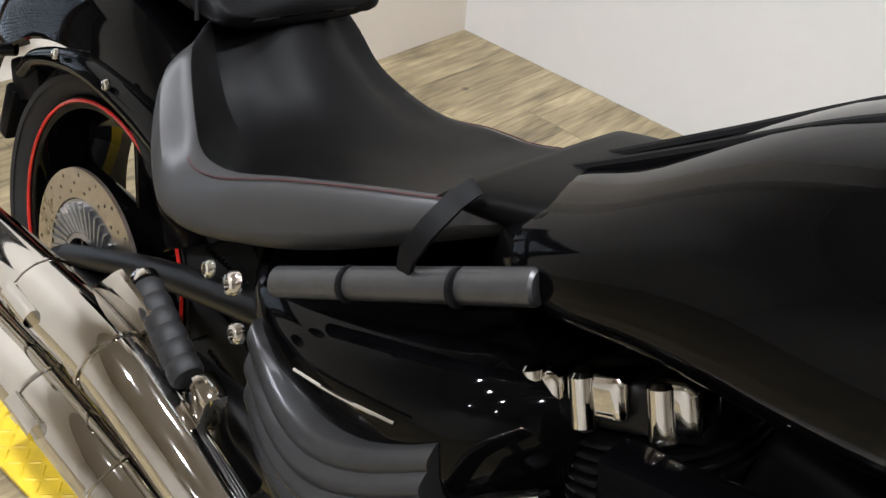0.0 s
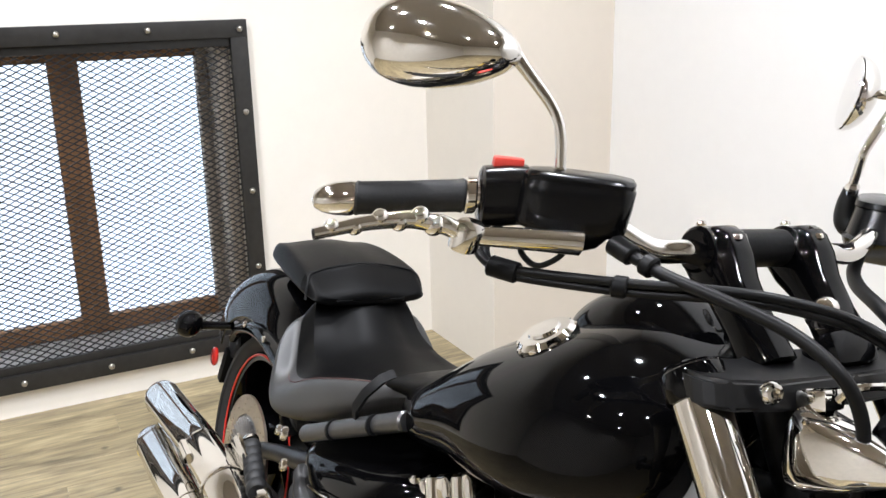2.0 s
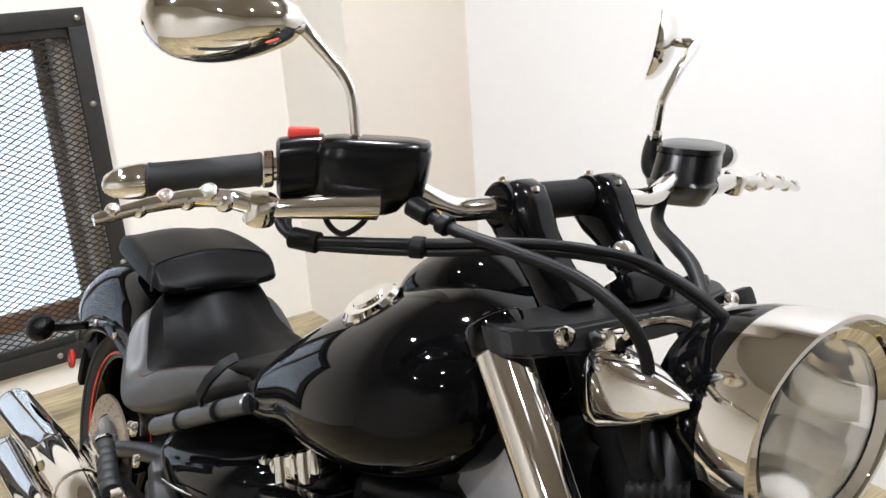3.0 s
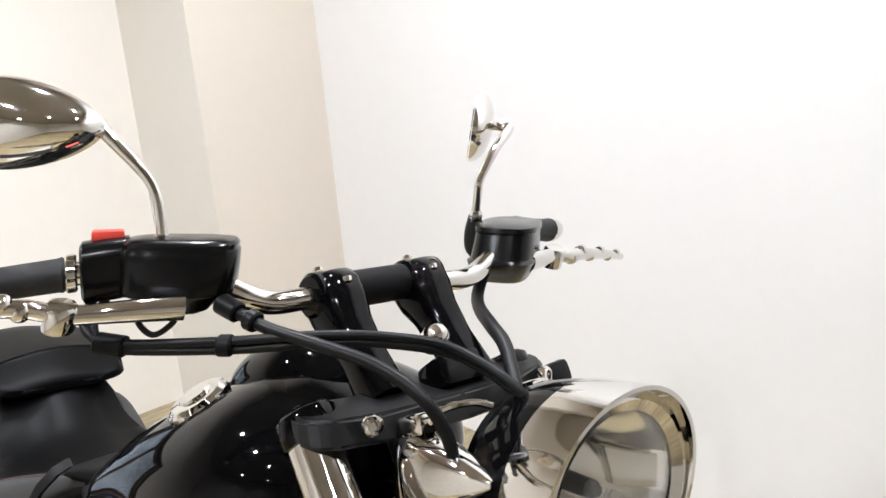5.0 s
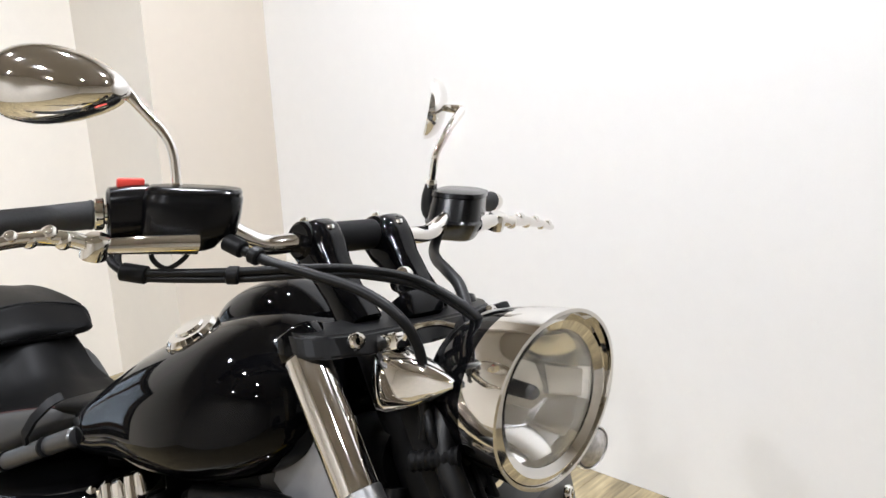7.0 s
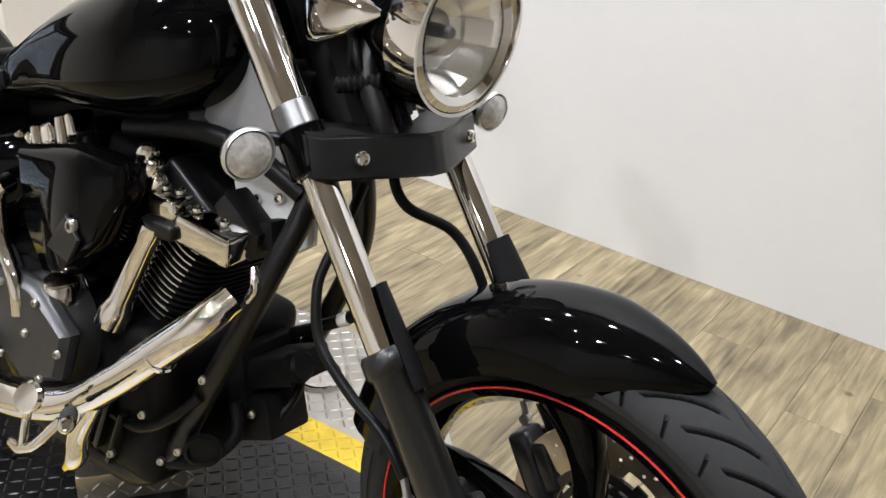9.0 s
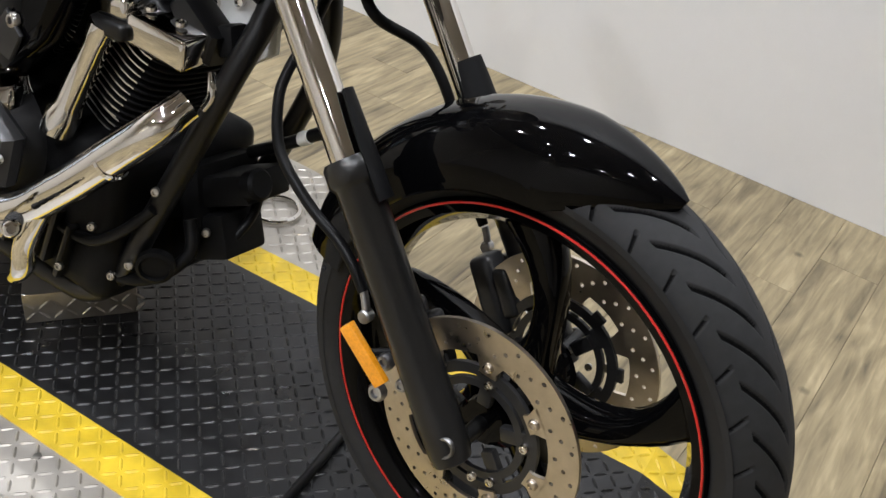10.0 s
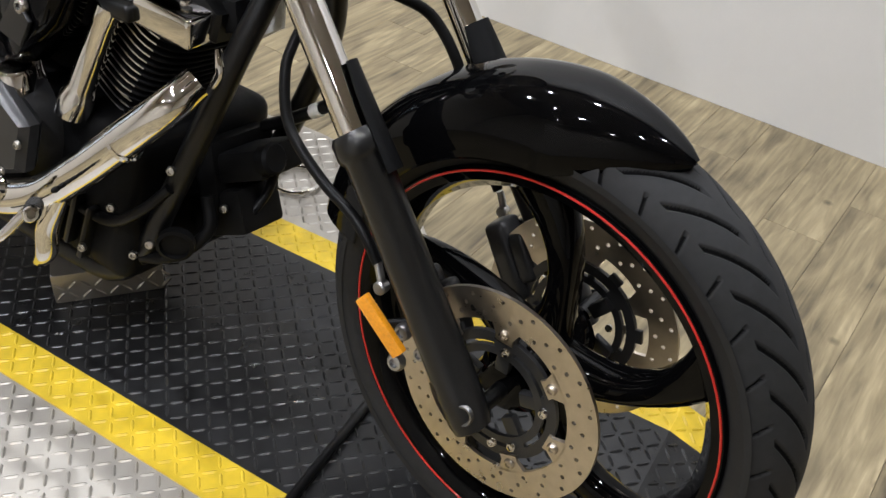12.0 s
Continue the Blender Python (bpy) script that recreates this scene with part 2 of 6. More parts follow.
def slab(bm, outline, depth, m=Matrix(), bev=0.0):
    """A plate with that outline in xy of m, from z=0 to depth."""
    lo, hi = [m @ vec(x, y, 0) for x, y in outline], [m @ vec(x, y, depth) for x, y in outline]
    if not bev:
        skin(bm, [lo, hi])
        return
    c = vec(sum(p[0] for p in outline) / len(outline), sum(p[1] for p in outline) / len(outline), 0)

    def shrunk(z):
        return [m @ (vec(x, y, z) + (vec(c.x - x, c.y - y, 0)).normalized() * bev) for x, y in outline]
    skin(bm, [shrunk(0), [m @ vec(x, y, bev) for x, y in outline], [m @ vec(x, y, depth - bev) for x, y in outline], shrunk(depth)])


def oval(x, zc, hw, top, bottom, n=28, square=2.4, yc=0.0, low=None):
    """A rounded section in the plane x, with its own height above and below zc."""
    ring = []
    for k in range(n):
        a = 2 * math.pi * k / n
        c, s = math.cos(a), math.sin(a)
        sq = low if low and s < 0 else square
        y = math.copysign(abs(c) ** (2 / sq), c) * hw
        z = math.copysign(abs(s) ** (2 / sq), s) * (top if s > 0 else bottom)
        ring.append(vec(x, yc + y, zc + z))
    return ring


# ---- the machine's own space: x ahead from the front axle, y to its left, z up from the deck ----
BIKE = pose(0.6242, -0.0318, 0.0346, -8.07, 0.2, 0.52) @ Matrix.Scale(0.9804, 4)
SLANT, SHIFT = 0.1163, -0.0207


def part(name, bm, mat, parent, label="", bike=True, smooth=40, mats=()):
    if bike:
        for v in bm.verts:
            v.co.y += SHIFT + SLANT * v.co.z
    bmesh.ops.recalc_face_normals(bm, faces=bm.faces)
    me = bpy.data.meshes.new(name)
    bm.to_mesh(me)
    bm.free()
    for m in (mat, *mats):
        me.materials.append(m)
    if smooth:
        me.polygons.foreach_set("use_smooth", [True] * len(me.polygons))
        me.set_sharp_from_angle(angle=radians(smooth))
    ob = new(name, me)
    ob.parent = parent
    if label:
        ob["label"] = label
    return ob


def thing(name, bm, mat, label, category, kind="", group="", smooth=40, mats=()):
    return tagged(part(name, bm, mat, None, "", False, smooth, mats), label, category, group, kind)


# ---- room ----
NORTH, WEST, EAST, SOUTH, HIGH = 1.6, -2.63, 4.2, -3.7, 3.2
WIN_Y0, WIN_Y1, WIN_Z0, WIN_Z1 = -0.98, 0.30, 0.16, 1.27


def wall(name, x0, x1, y0, y1, z0, z1, mat=None):
    bm = bmesh.new()
    block(bm, pose((x0 + x1) / 2, (y0 + y1) / 2, (z0 + z1) / 2), x1 - x0, y1 - y0, z1 - z0, 0)
    return thing(name, bm, mat or M_WALL, "", "", "structure", smooth=0)


wall("wall_north", WEST - 0.2, EAST + 0.1, NORTH, NORTH + 0.12, 0, HIGH)
# unseen east and south walls, added close in to brighten chrome reflections
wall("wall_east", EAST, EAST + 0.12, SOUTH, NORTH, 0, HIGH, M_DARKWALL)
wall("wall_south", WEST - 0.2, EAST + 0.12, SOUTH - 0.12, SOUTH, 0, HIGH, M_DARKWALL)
bm = bmesh.new()
for y0, y1, z0, z1 in ((SOUTH, WIN_Y0, 0, HIGH), (WIN_Y1, NORTH, 0, HIGH), (WIN_Y0, WIN_Y1, 0, WIN_Z0), (WIN_Y0, WIN_Y1, WIN_Z1, HIGH)):
    block(bm, pose(WEST - 0.13, (y0 + y1) / 2, (z0 + z1) / 2), 0.26, y1 - y0, z1 - z0, 0)
thing("wall_west", bm, M_WALLWARM, "", "", "structure", smooth=0)
# boxed-out corner beside the window wall; the shade on its east face is painted
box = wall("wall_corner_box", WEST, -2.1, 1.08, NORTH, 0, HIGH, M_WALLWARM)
# faces turned east get the darker copy, as shade
box.data.materials.append(M_BOX_SHADE)
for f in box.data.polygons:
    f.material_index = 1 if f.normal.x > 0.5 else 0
bm = bmesh.new()
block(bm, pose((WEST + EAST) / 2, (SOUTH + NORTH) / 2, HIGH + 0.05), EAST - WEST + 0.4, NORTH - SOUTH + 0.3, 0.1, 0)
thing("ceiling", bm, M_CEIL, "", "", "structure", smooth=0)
bm = bmesh.new()
block(bm, pose((WEST + EAST) / 2, (SOUTH + NORTH) / 2, -0.056), EAST - WEST + 0.4, NORTH - SOUTH + 0.3, 0.1, 0)
floor = thing("floor", bm, M_FLOORBASE, "", "", "structure", smooth=0)

# window: steel frame with bolts, expanded mesh, timber lining, stone sill
window = tagged(new("window_1"), "black steel-framed window behind expanded metal mesh", "window", "", "structure")
FX = WEST + 0.028
FB = 0.062
for n, (y0, y1, z0, z1) in enumerate(((WIN_Y0 - FB, WIN_Y1 + FB, WIN_Z1, WIN_Z1 + FB), (WIN_Y0 - FB, WIN_Y1 + FB, WIN_Z0 - FB, WIN_Z0), (WIN_Y0 - FB, WIN_Y0, WIN_Z0, WIN_Z1), (WIN_Y1, WIN_Y1 + FB, WIN_Z0, WIN_Z1))):
    bm = bmesh.new()
    block(bm, pose(WEST + 0.014, (y0 + y1) / 2, (z0 + z1) / 2), 0.026, y1 - y0, z1 - z0, 0.002)
    part("window_frame", bm, M_FRAME, window, "black steel flat-bar frame", False, 30)
for n, (y0, y1, z0, z1) in enumerate(((WIN_Y0, WIN_Y1, WIN_Z1 - 0.03, WIN_Z1), (WIN_Y0, WIN_Y1, WIN_Z0, WIN_Z0 + 0.03))):
    bm = bmesh.new()
    block(bm, pose(WEST + 0.002, (y0 + y1) / 2, (z0 + z1) / 2), 0.02, y1 - y0, z1 - z0, 0.002)
    part("inner_bar", bm, M_FRAME, window, "dark inner steel bar", False, 30)
bm = bmesh.new()
lathe(bm, [(0.011, 0), (0.011, 0.003), (0.008, 0.007), (0.003, 0.009)], axis_pose((0, 0, 0), (1, 0, 0)), 14)
bolt = part("bolt", bm, M_STEEL, window, "round steel bolt head", False)
bolt.location = (FX, WIN_Y1 + 0.034, 0.42)
spots = [(WIN_Y1 + 0.034, 0.42 + 0.293 * k) for k in range(1, 4)] + [(0.055 - 0.29 * k, WIN_Z0 - 0.03) for k in range(-1, 4)] + [(0.02 - 0.29 * k, WIN_Z1 + 0.034) for k in range(0, 4)]
for y, z in spots:
    c = bolt.copy()
    scene.collection.objects.link(c)
    c.location = (FX, y, z)
# timber lining inside the opening, then the sash set back
for y0, y1, z0, z1, mt, nm in ((WIN_Y1 - 0.045, WIN_Y1, WIN_Z0, WIN_Z1, M_JAMB, "jamb"), (WIN_Y0, WIN_Y0 + 0.045, WIN_Z0, WIN_Z1, M_JAMB, "jamb"), (WIN_Y0, WIN_Y1, WIN_Z1 - 0.026, WIN_Z1 + 0.0, M_JAMB, "head_lining")):
    bm = bmesh.new()
    block(bm, pose(WEST - 0.115, (y0 + y1) / 2, (z0 + z1) / 2), 0.2, y1 - y0, z1 - z0, 0.003)
    part(nm, bm, mt, window, "weathered brown timber lining", False, 30)
bm = bmesh.new()
block(bm, pose(WEST - 0.125, (WIN_Y0 + WIN_Y1) / 2, WIN_Z0 + 0.012), 0.22, WIN_Y1 - WIN_Y0 - 0.09, 0.03, 0.003)
part("window_sill", bm, M_SILL, window, "grey stone window sill", False, 30)
SX = WEST - 0.2
for y0, y1, z0, z1, mt in ((-0.295, -0.195, 0.2, 1.25, M_MULLION), (0.215, 0.255, 0.2, 1.25, M_JAMB), (-0.95, -0.9, 0.2, 1.25, M_MULLION), (-0.93, 0.25, 0.19, 0.255, M_MULLION), (-0.93, 0.25, 1.2, 1.25, M_MULLION)):
    bm = bmesh.new()
    block(bm, pose(SX, (y0 + y1) / 2, (z0 + z1) / 2), 0.05 if z1 - z0 > 0.2 else 0.042, y1 - y0, z1 - z0, 0.004)
    part("sash_bar", bm, mt, window, "orange-brown timber sash bar", False, 30)
for y0, y1 in ((-0.9, -0.295), (-0.195, 0.215)):
    bm = bmesh.new()
    block(bm, pose(SX - 0.01, (y0 + y1) / 2, 0.73), 0.004, y1 - y0, 0.95, 0)
    pane = part("pane", bm, M_LENS, window, "clear window pane", False, 0)
    pane.visible_shadow = False
# expanded metal mesh
bm = bmesh.new()
DW, DH = 0.041, 0.0215
W, H = WIN_Y1 - WIN_Y0, WIN_Z1 - WIN_Z0
for sign in (1, -1):
    k = DH / DW
    n = int((H + W * k) / DH) + 1
    for i in range(n):
        c = i * DH - (W * k if sign > 0 else 0)
        lo, hi = 0.0, W
        if sign > 0:
            lo, hi = max(0, -c / k), min(W, (H - c) / k)
        else:
            lo, hi = max(0, (c - H) / k), min(W, c / k)
        if hi - lo < 0.004:
            continue
        a = vec(WEST + 0.004 + 0.0016 * sign, WIN_Y0 + lo, WIN_Z0 + c + sign * k * lo)
        b = vec(WEST + 0.004 + 0.0016 * sign, WIN_Y0 + hi, WIN_Z0 + c + sign * k * hi)
        m = axis_pose(a, b, (1, 0, 0))
        d = (b - a).length
        hx, hy = 0.0014, 0.0021
        skin(bm, [[m @ vec(u * hy, v * hx, z) for u, v in ((-1, -1), (1, -1), (1, 1), (-1, 1))] for z in (0, d)])
part("security_mesh", bm, M_MESH, window, "black expanded metal diamond mesh", False, 0)
bm = bmesh.new()
block(bm, pose(WEST - 0.6, -0.3, 0.9), 0.02, 3.4, 2.6, 0)
thing("backdrop", bm, M_DAY, "", "", "structure", smooth=0)

# ceiling spot lamps
LAMPS = [(-1.55, -0.7), (-0.7, -1.15), (0.35, -1.6), (1.35, -0.9), (-1.05, 0.66), (0.1, 0.95), (1.4, 0.9), (-0.6, -2.9), (1.2, -2.9)]
POWER = 33.0


def ceiling_lamp(x, y):
    bm = bmesh.new()
    lathe(bm, [(0.075, 0), (0.075, -0.02), (0.06, -0.028), (0.055, -0.02), (0.05, 0.0)], pose(x, y, HIGH), 28, False)
    lamp = thing("ceiling_lamp", bm, M_TAPE, "round white ceiling spot lamp, switched on", "ceiling lamp", "", "ceiling spot lamps")
    bm = bmesh.new()
    lathe(bm, [(0.054, -0.008), (0.02, -0.008)], pose(x, y, HIGH), 24)
    part("diffuser", bm, M_LAMP, lamp, "glowing lamp face", False)
    data = bpy.data.lights.new("ceiling_light", "AREA")
    data.shape, data.size, data.energy, data.color = "DISK", 0.1, POWER * (1.0 if y > 0.5 and x > 1 else 1.3 if y > 0.5 else 0.5 if x > 1 and y > -2 else 1.08 if x < -1 else 0.85), (0.95, 0.98, 1.06)
    data.spread = radians(160 if y > 0.5 else 122)
    ob = new("ceiling_light", data)
    ob.matrix_world = pose(x, y, HIGH - 0.035)


for x, y in LAMPS:
    ceiling_lamp(x, y)

# ---- turntable with its painted tread strip ----
TT = pose(-0.32, 0.009, 0, 0, 0, 5.6)
HALF_L, BLACK, EDGE, RAD, DECK = 1.235, 0.235, 0.312, 0.65, 0.043
REAR_STEP, REAR_X = 0.1, -0.72


def lugs(points, m, z, length=0.026, wide=0.0062, tall=0.002):
    """Raised tread bars, turned by turns."""
    verts, faces = [], []
    prof = ((-1, 0, 0), (-0.55, 1, 0), (0.55, 1, 0), (1, 0, 0), (0.55, -1, 0), (-0.55, -1, 0), (-0.6, 0, 1), (0.6, 0, 1))
    fs = ((0, 6, 1), (1, 6, 7, 2), (2, 7, 3), (3, 7, 4), (4, 7, 6, 5), (5, 6, 0))
    for x, y, turn in points:
        c, s = math.cos(turn), math.sin(turn)
        base = len(verts)
        for u, v, w in prof:
            px, py = u * length / 2, v * wide / 2
            verts.append(m @ vec(x + c * px - s * py, y + s * px + c * py, z + w * tall))
        faces += [tuple(base + i for i in f) for f in fs]
    return verts, faces


def lug_part(name, points, m, z, mat, parent, label):
    verts, faces = lugs(points, m, z)
    me = bpy.data.meshes.new(name)
    me.from_pydata([tuple(v) for v in verts], [], faces)
    me.materials.append(mat)
    ob = new(name, me)
    ob.parent = parent
    ob["label"], ob["kind"] = label, "stuff"
    return ob


def grid_points(x0, x1, y0, y1, test, pitch=0.0238):
    out = []
    y0, y1 = y0 + 0.0035, y1 - 0.0035 + pitch / 2
    nx, ny = int((x1 - x0) / pitch), int((y1 - y0) / pitch)
    for i in range(nx + 1):
        for j in range(ny + 1):
            x, y = x0 + (i + 0.5) * pitch, y0 + (j + 0.5) * pitch
            if y < y1 - pitch / 2 - 0.0035 and test(x, y):
                out.append((x, y, math.pi / 4 + (math.pi / 2 if (i + j) % 2 else 0)))
    return out


bm = bmesh.new()
lathe(bm, [(RAD, 0), (RAD, DECK - 0.004), (RAD - 0.002, DECK - 0.002)], TT, 96)
turntable = thing("turntable", bm, M_PLATE, "round galvanised tread-plate turntable with painted drive-on strip on the floor", "turntable")
lug_part("tread_relief", grid_points(-RAD, RAD, -RAD, RAD, lambda x, y: x * x + y * y < (RAD - 0.012) ** 2 and abs(y) > EDGE + 0.01), TT, DECK - 0.0021, M_PLATE, turntable, "raised bright tread lugs")
bm = bmesh.new()
for k in range(150):
    a = 2 * math.pi * (k + 0.5) / 150
    block(bm, TT @ pose(RAD * math.cos(a), RAD * math.sin(a), DECK * 0.45, 0, 0, math.degrees(a)) @ pose(0, 0, 0, 40 if k % 2 else -40, 0, 0), 0.003, 0.004, 0.018, 0)
ob = part("rim_relief", bm, M_PLATE, turntable, "tread lugs on the turned-down edge", False, 0)
ob["kind"] = "stuff"


def strip(name, y0, y1, mat, label, z):
    """One band of the drive-on strip: the long piece over the turntable, and the rear ramp set a little aside from it."""
    for x0, x1, aside in ((REAR_X, HALF_L, 0.0), (-HALF_L, REAR_X - 0.004, REAR_STEP)):
        lo, hi = y0 + aside, y1 + aside
        bm = bmesh.new()
        rows = [(x0, z), (x1 - 0.14, z), (x1, 0.003)] if aside == 0 else [(x0, 0.003), (x0 + 0.14, z), (x1, z)]
        rings = []
        for x, h in rows:
            under = h - 0.012 if h > 0.02 else 0.0
            rings.append([TT @ vec(x, lo, under), TT @ vec(x, hi, under), TT @ vec(x, hi, h), TT @ vec(x, lo, h)])
        skin(bm, rings)
        part(name, bm, mat, turntable, label, False, 0)
        flat = (x0 + 0.005, x1 - 0.145) if aside == 0 else (x0 + 0.145, x1 - 0.005)
        lug_part("tread_relief", grid_points(*flat, lo + 0.002, hi - 0.002, lambda x, y: True), TT, z, mat, turntable, "raised painted tread lugs")
        sx, at = (1, x1 - 0.14) if aside == 0 else (-1, x0 + 0.14)
        m = TT @ pose(at, 0, z, 0, sx * math.degrees(math.atan2(z - 0.003, 0.14)), 0)
        pts = grid_points(0.004 if sx > 0 else -0.126, 0.126 if sx > 0 else -0.004, lo + 0.002, hi - 0.002, lambda x, y: True)
        lug_part("tread_relief", pts, m, 0.0, mat, turntable, "raised painted tread lugs")


strip("drive_strip", -BLACK, BLACK, M_BLACKPLATE, "black painted tread plate", DECK + 0.002)
strip("edge_strip", -EDGE, -BLACK, M_YELLOWPLATE, "yellow painted tread edge", DECK + 0.002)
strip("edge_strip", BLACK, EDGE, M_YELLOWPLATE, "yellow painted tread edge", DECK + 0.002)
for x, y in ((-0.013, -0.297), (0.234, -0.28), (-0.3, -0.35), (-0.55, -0.34), (-0.1, 0.44), (-0.5, 0.42)):
    bm = bmesh.new()
    lathe(bm, [(0.007, 0), (0.007, 0.0015), (0.004, 0.002)], pose(x, y, DECK - 0.002), 12)
    part("deck_screw", bm, M_STEEL, turntable, "", False)

# black L-shaped rod lying over the strip edge
bm = bmesh.new()
tube(bm, [(0.363, -0.252, 0.004), (0.364, -0.25, 0.052), (0.361, -0.236, 0.0555), (0.353, -0.18, 0.0555), (0.335, -0.06, 0.0555), (0.314, 0.07, 0.0555)], 0.0085, 10, 4)
thing("steel_rod", bm, M_SATIN, "black bent steel rod lying across the drive strip", "rod")
# pale flake of worn plank at the rod's end
bm = bmesh.new()
slab(bm, [(0.318, -0.266), (0.331, -0.274), (0.352, -0.268), (0.374, -0.258), (0.38, -0.244), (0.366, -0.238), (0.352, -0.243), (0.341, -0.236), (0.326, -0.246)], 0.0025, pose(0, 0, 0.0005))
thing("wood_flake", bm, M_FLAKE, "pale flake of worn plank lying by the rod", "wood flake", smooth=0)
# tread-plate block under the engine
bm = bmesh.new()
block(bm, pose(-0.292, -0.010, 0.0795, 0, 0, 54.7), 0.197, 0.15, 0.067, 0.004)
jack = thing("support_block", bm, M_PLATE, "galvanised tread-plate block standing on the drive strip", "block")
lug_part("tread_relief", [(x, y, t) for x, y, t in grid_points(-0.1, 0.1, -0.033, 0.033, lambda x, y: True)], pose(-0.292, -0.010, 0.0795, 0, 0, 54.7) @ pose(0, -0.075, 0, 90, 0, 0), 0.0, M_PLATE, jack, "raised tread lugs")
# chrome ring lying on the deck beyond the strip
bm = bmesh.new()
R0 = 0.053
tube(bm, [(-0.2415 + R0 * math.cos(a * math.pi / 8), 0.459 + R0 * math.sin(a * math.pi / 8), 0.051) for a in range(17)], 0.006, 10, 3)
thing("tie_down_ring", bm, M_CHROME, "bright chrome ring lying on the tread plate deck", "ring")


# ---- motorcycle ----
moto = tagged(new("motorcycle"), "black cruiser motorcycle with chrome exhausts leaning on a turntable", "motorcycle")
moto.matrix_world = BIKE
FW, RW = vec(-0.01, 0, 0.372), vec(-1.95, 0, 0.33)


def leg_at(z, y=0.0):
    """The fork leg's centre line."""
    return vec(-0.022 - 0.893 * (z - 0.36), y - 0.008, z)


def blend_rows(rows, n=4):
    """Rows of numbers, made finer along a smooth curve."""
    out = []
    ext = [rows[0]] + list(rows) + [rows[-1]]
    for a, b, c, d in zip(ext, ext[1:], ext[2:], ext[3:]):
        for k in range(n):
            t = k / n
            out.append([0.5 * (2 * q + (r - p) * t + (2 * p - 5 * q + 4 * r - s) * t * t + (3 * q - p - 3 * r + s) * t ** 3) for p, q, r, s in zip(a, b, c, d)])
    out.append(list(rows[-1]))
    return out


def wheel_rim(bm, c, r, half):
    m = axis_pose(c, c + vec(0, 1, 0))
    lathe(bm, [(r + 0.013, -half - 0.004), (r + 0.016, -half + 0.001), (r + 0.004, -half + 0.006), (r - 0.012, -half * 0.4), (r - 0.012, half * 0.4), (r + 0.004, half - 0.006), (r + 0.016, half - 0.001), (r + 0.013, half + 0.004),
               (r - 0.004, half), (r - 0.022, half * 0.5), (r - 0.022, -half * 0.5), (r - 0.004, -half), (r + 0.013, -half - 0.004)], m, 96, False)


def groove(phase, slope, half, step, wide):
    """Depth share of a groove by the distance across it; phase runs round the tyre, slope is its change over the section."""
    f = phase % 1.0 - 0.5
    away = abs(f) / math.hypot(1 / step, slope / wide)
    q = away / half
    return 1.0 if q < 0.3 else 0.5 + 0.5 * math.cos(math.pi * (q - 0.3) / 1.4) if q < 1.7 else 0.0


def tyre(bm, c, rim, half, out, crown, seg=2000, pitch=36, rows=150):
    """A tyre with its tread grooves pressed in and painted dark: long scallops from the crown and short slits between
    them.
    """
    prof = [(rim + 0.008, -half * 0.8), (rim + 0.02, -half), (rim + 0.035, -half * 1.14), ((rim + out) / 2 + 0.004, -half * 1.22)]
    for k in range(rows + 1):
        s = -1 + 2 * k / rows
        a = s * math.radians(74)
        prof.append((out - crown * (1 - math.cos(a)) / (1 - math.cos(math.radians(74))), half * 1.2 * math.sin(a) / math.sin(math.radians(74))))
    prof += [((rim + out) / 2 + 0.004, half * 1.22), (rim + 0.035, half * 1.14), (rim + 0.02, half), (rim + 0.008, half * 0.8), (rim + 0.008, -half * 0.8)]
    m = axis_pose(c, c + vec(0, 1, 0))
    step, wide = 2 * math.pi * out / pitch, half * 1.35
    rings, depth = [], []
    for i, (r, h) in enumerate(prof):
        ring = []
        s = (i - 4) / rows * 2 - 1
        u = abs(s)
        for k in range(seg):
            turn = k / seg
            rr, cut = r, 0.0
            if 0.08 < u < 0.93:
                base = turn * pitch + (0.5 if s > 0 else 0)
                if u < 0.64:
                    p = (u - 0.07) / 0.57
                    cut = groove(base + 1.5 * p ** 0.75, 2.0 / max(0.15, p) ** 0.25, 0.0021, step, wide)
                if 0.64 < u < 0.9:
                    cut = groove(base + 0.3 - 0.7 * u, 0.7, 0.0021, step, wide)
                rr -= 0.006 * cut
            th = 2 * math.pi * turn
            ring.append(m @ vec(rr * math.cos(th), rr * math.sin(th), h))
            depth.append(cut)
        rings.append(ring)
    skin(bm, rings, False)
    # deep faces take the dark material, painting in the grooves' shade
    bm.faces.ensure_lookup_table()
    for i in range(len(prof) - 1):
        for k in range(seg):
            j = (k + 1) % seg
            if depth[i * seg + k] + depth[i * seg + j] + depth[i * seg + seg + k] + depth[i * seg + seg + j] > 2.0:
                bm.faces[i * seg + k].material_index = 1


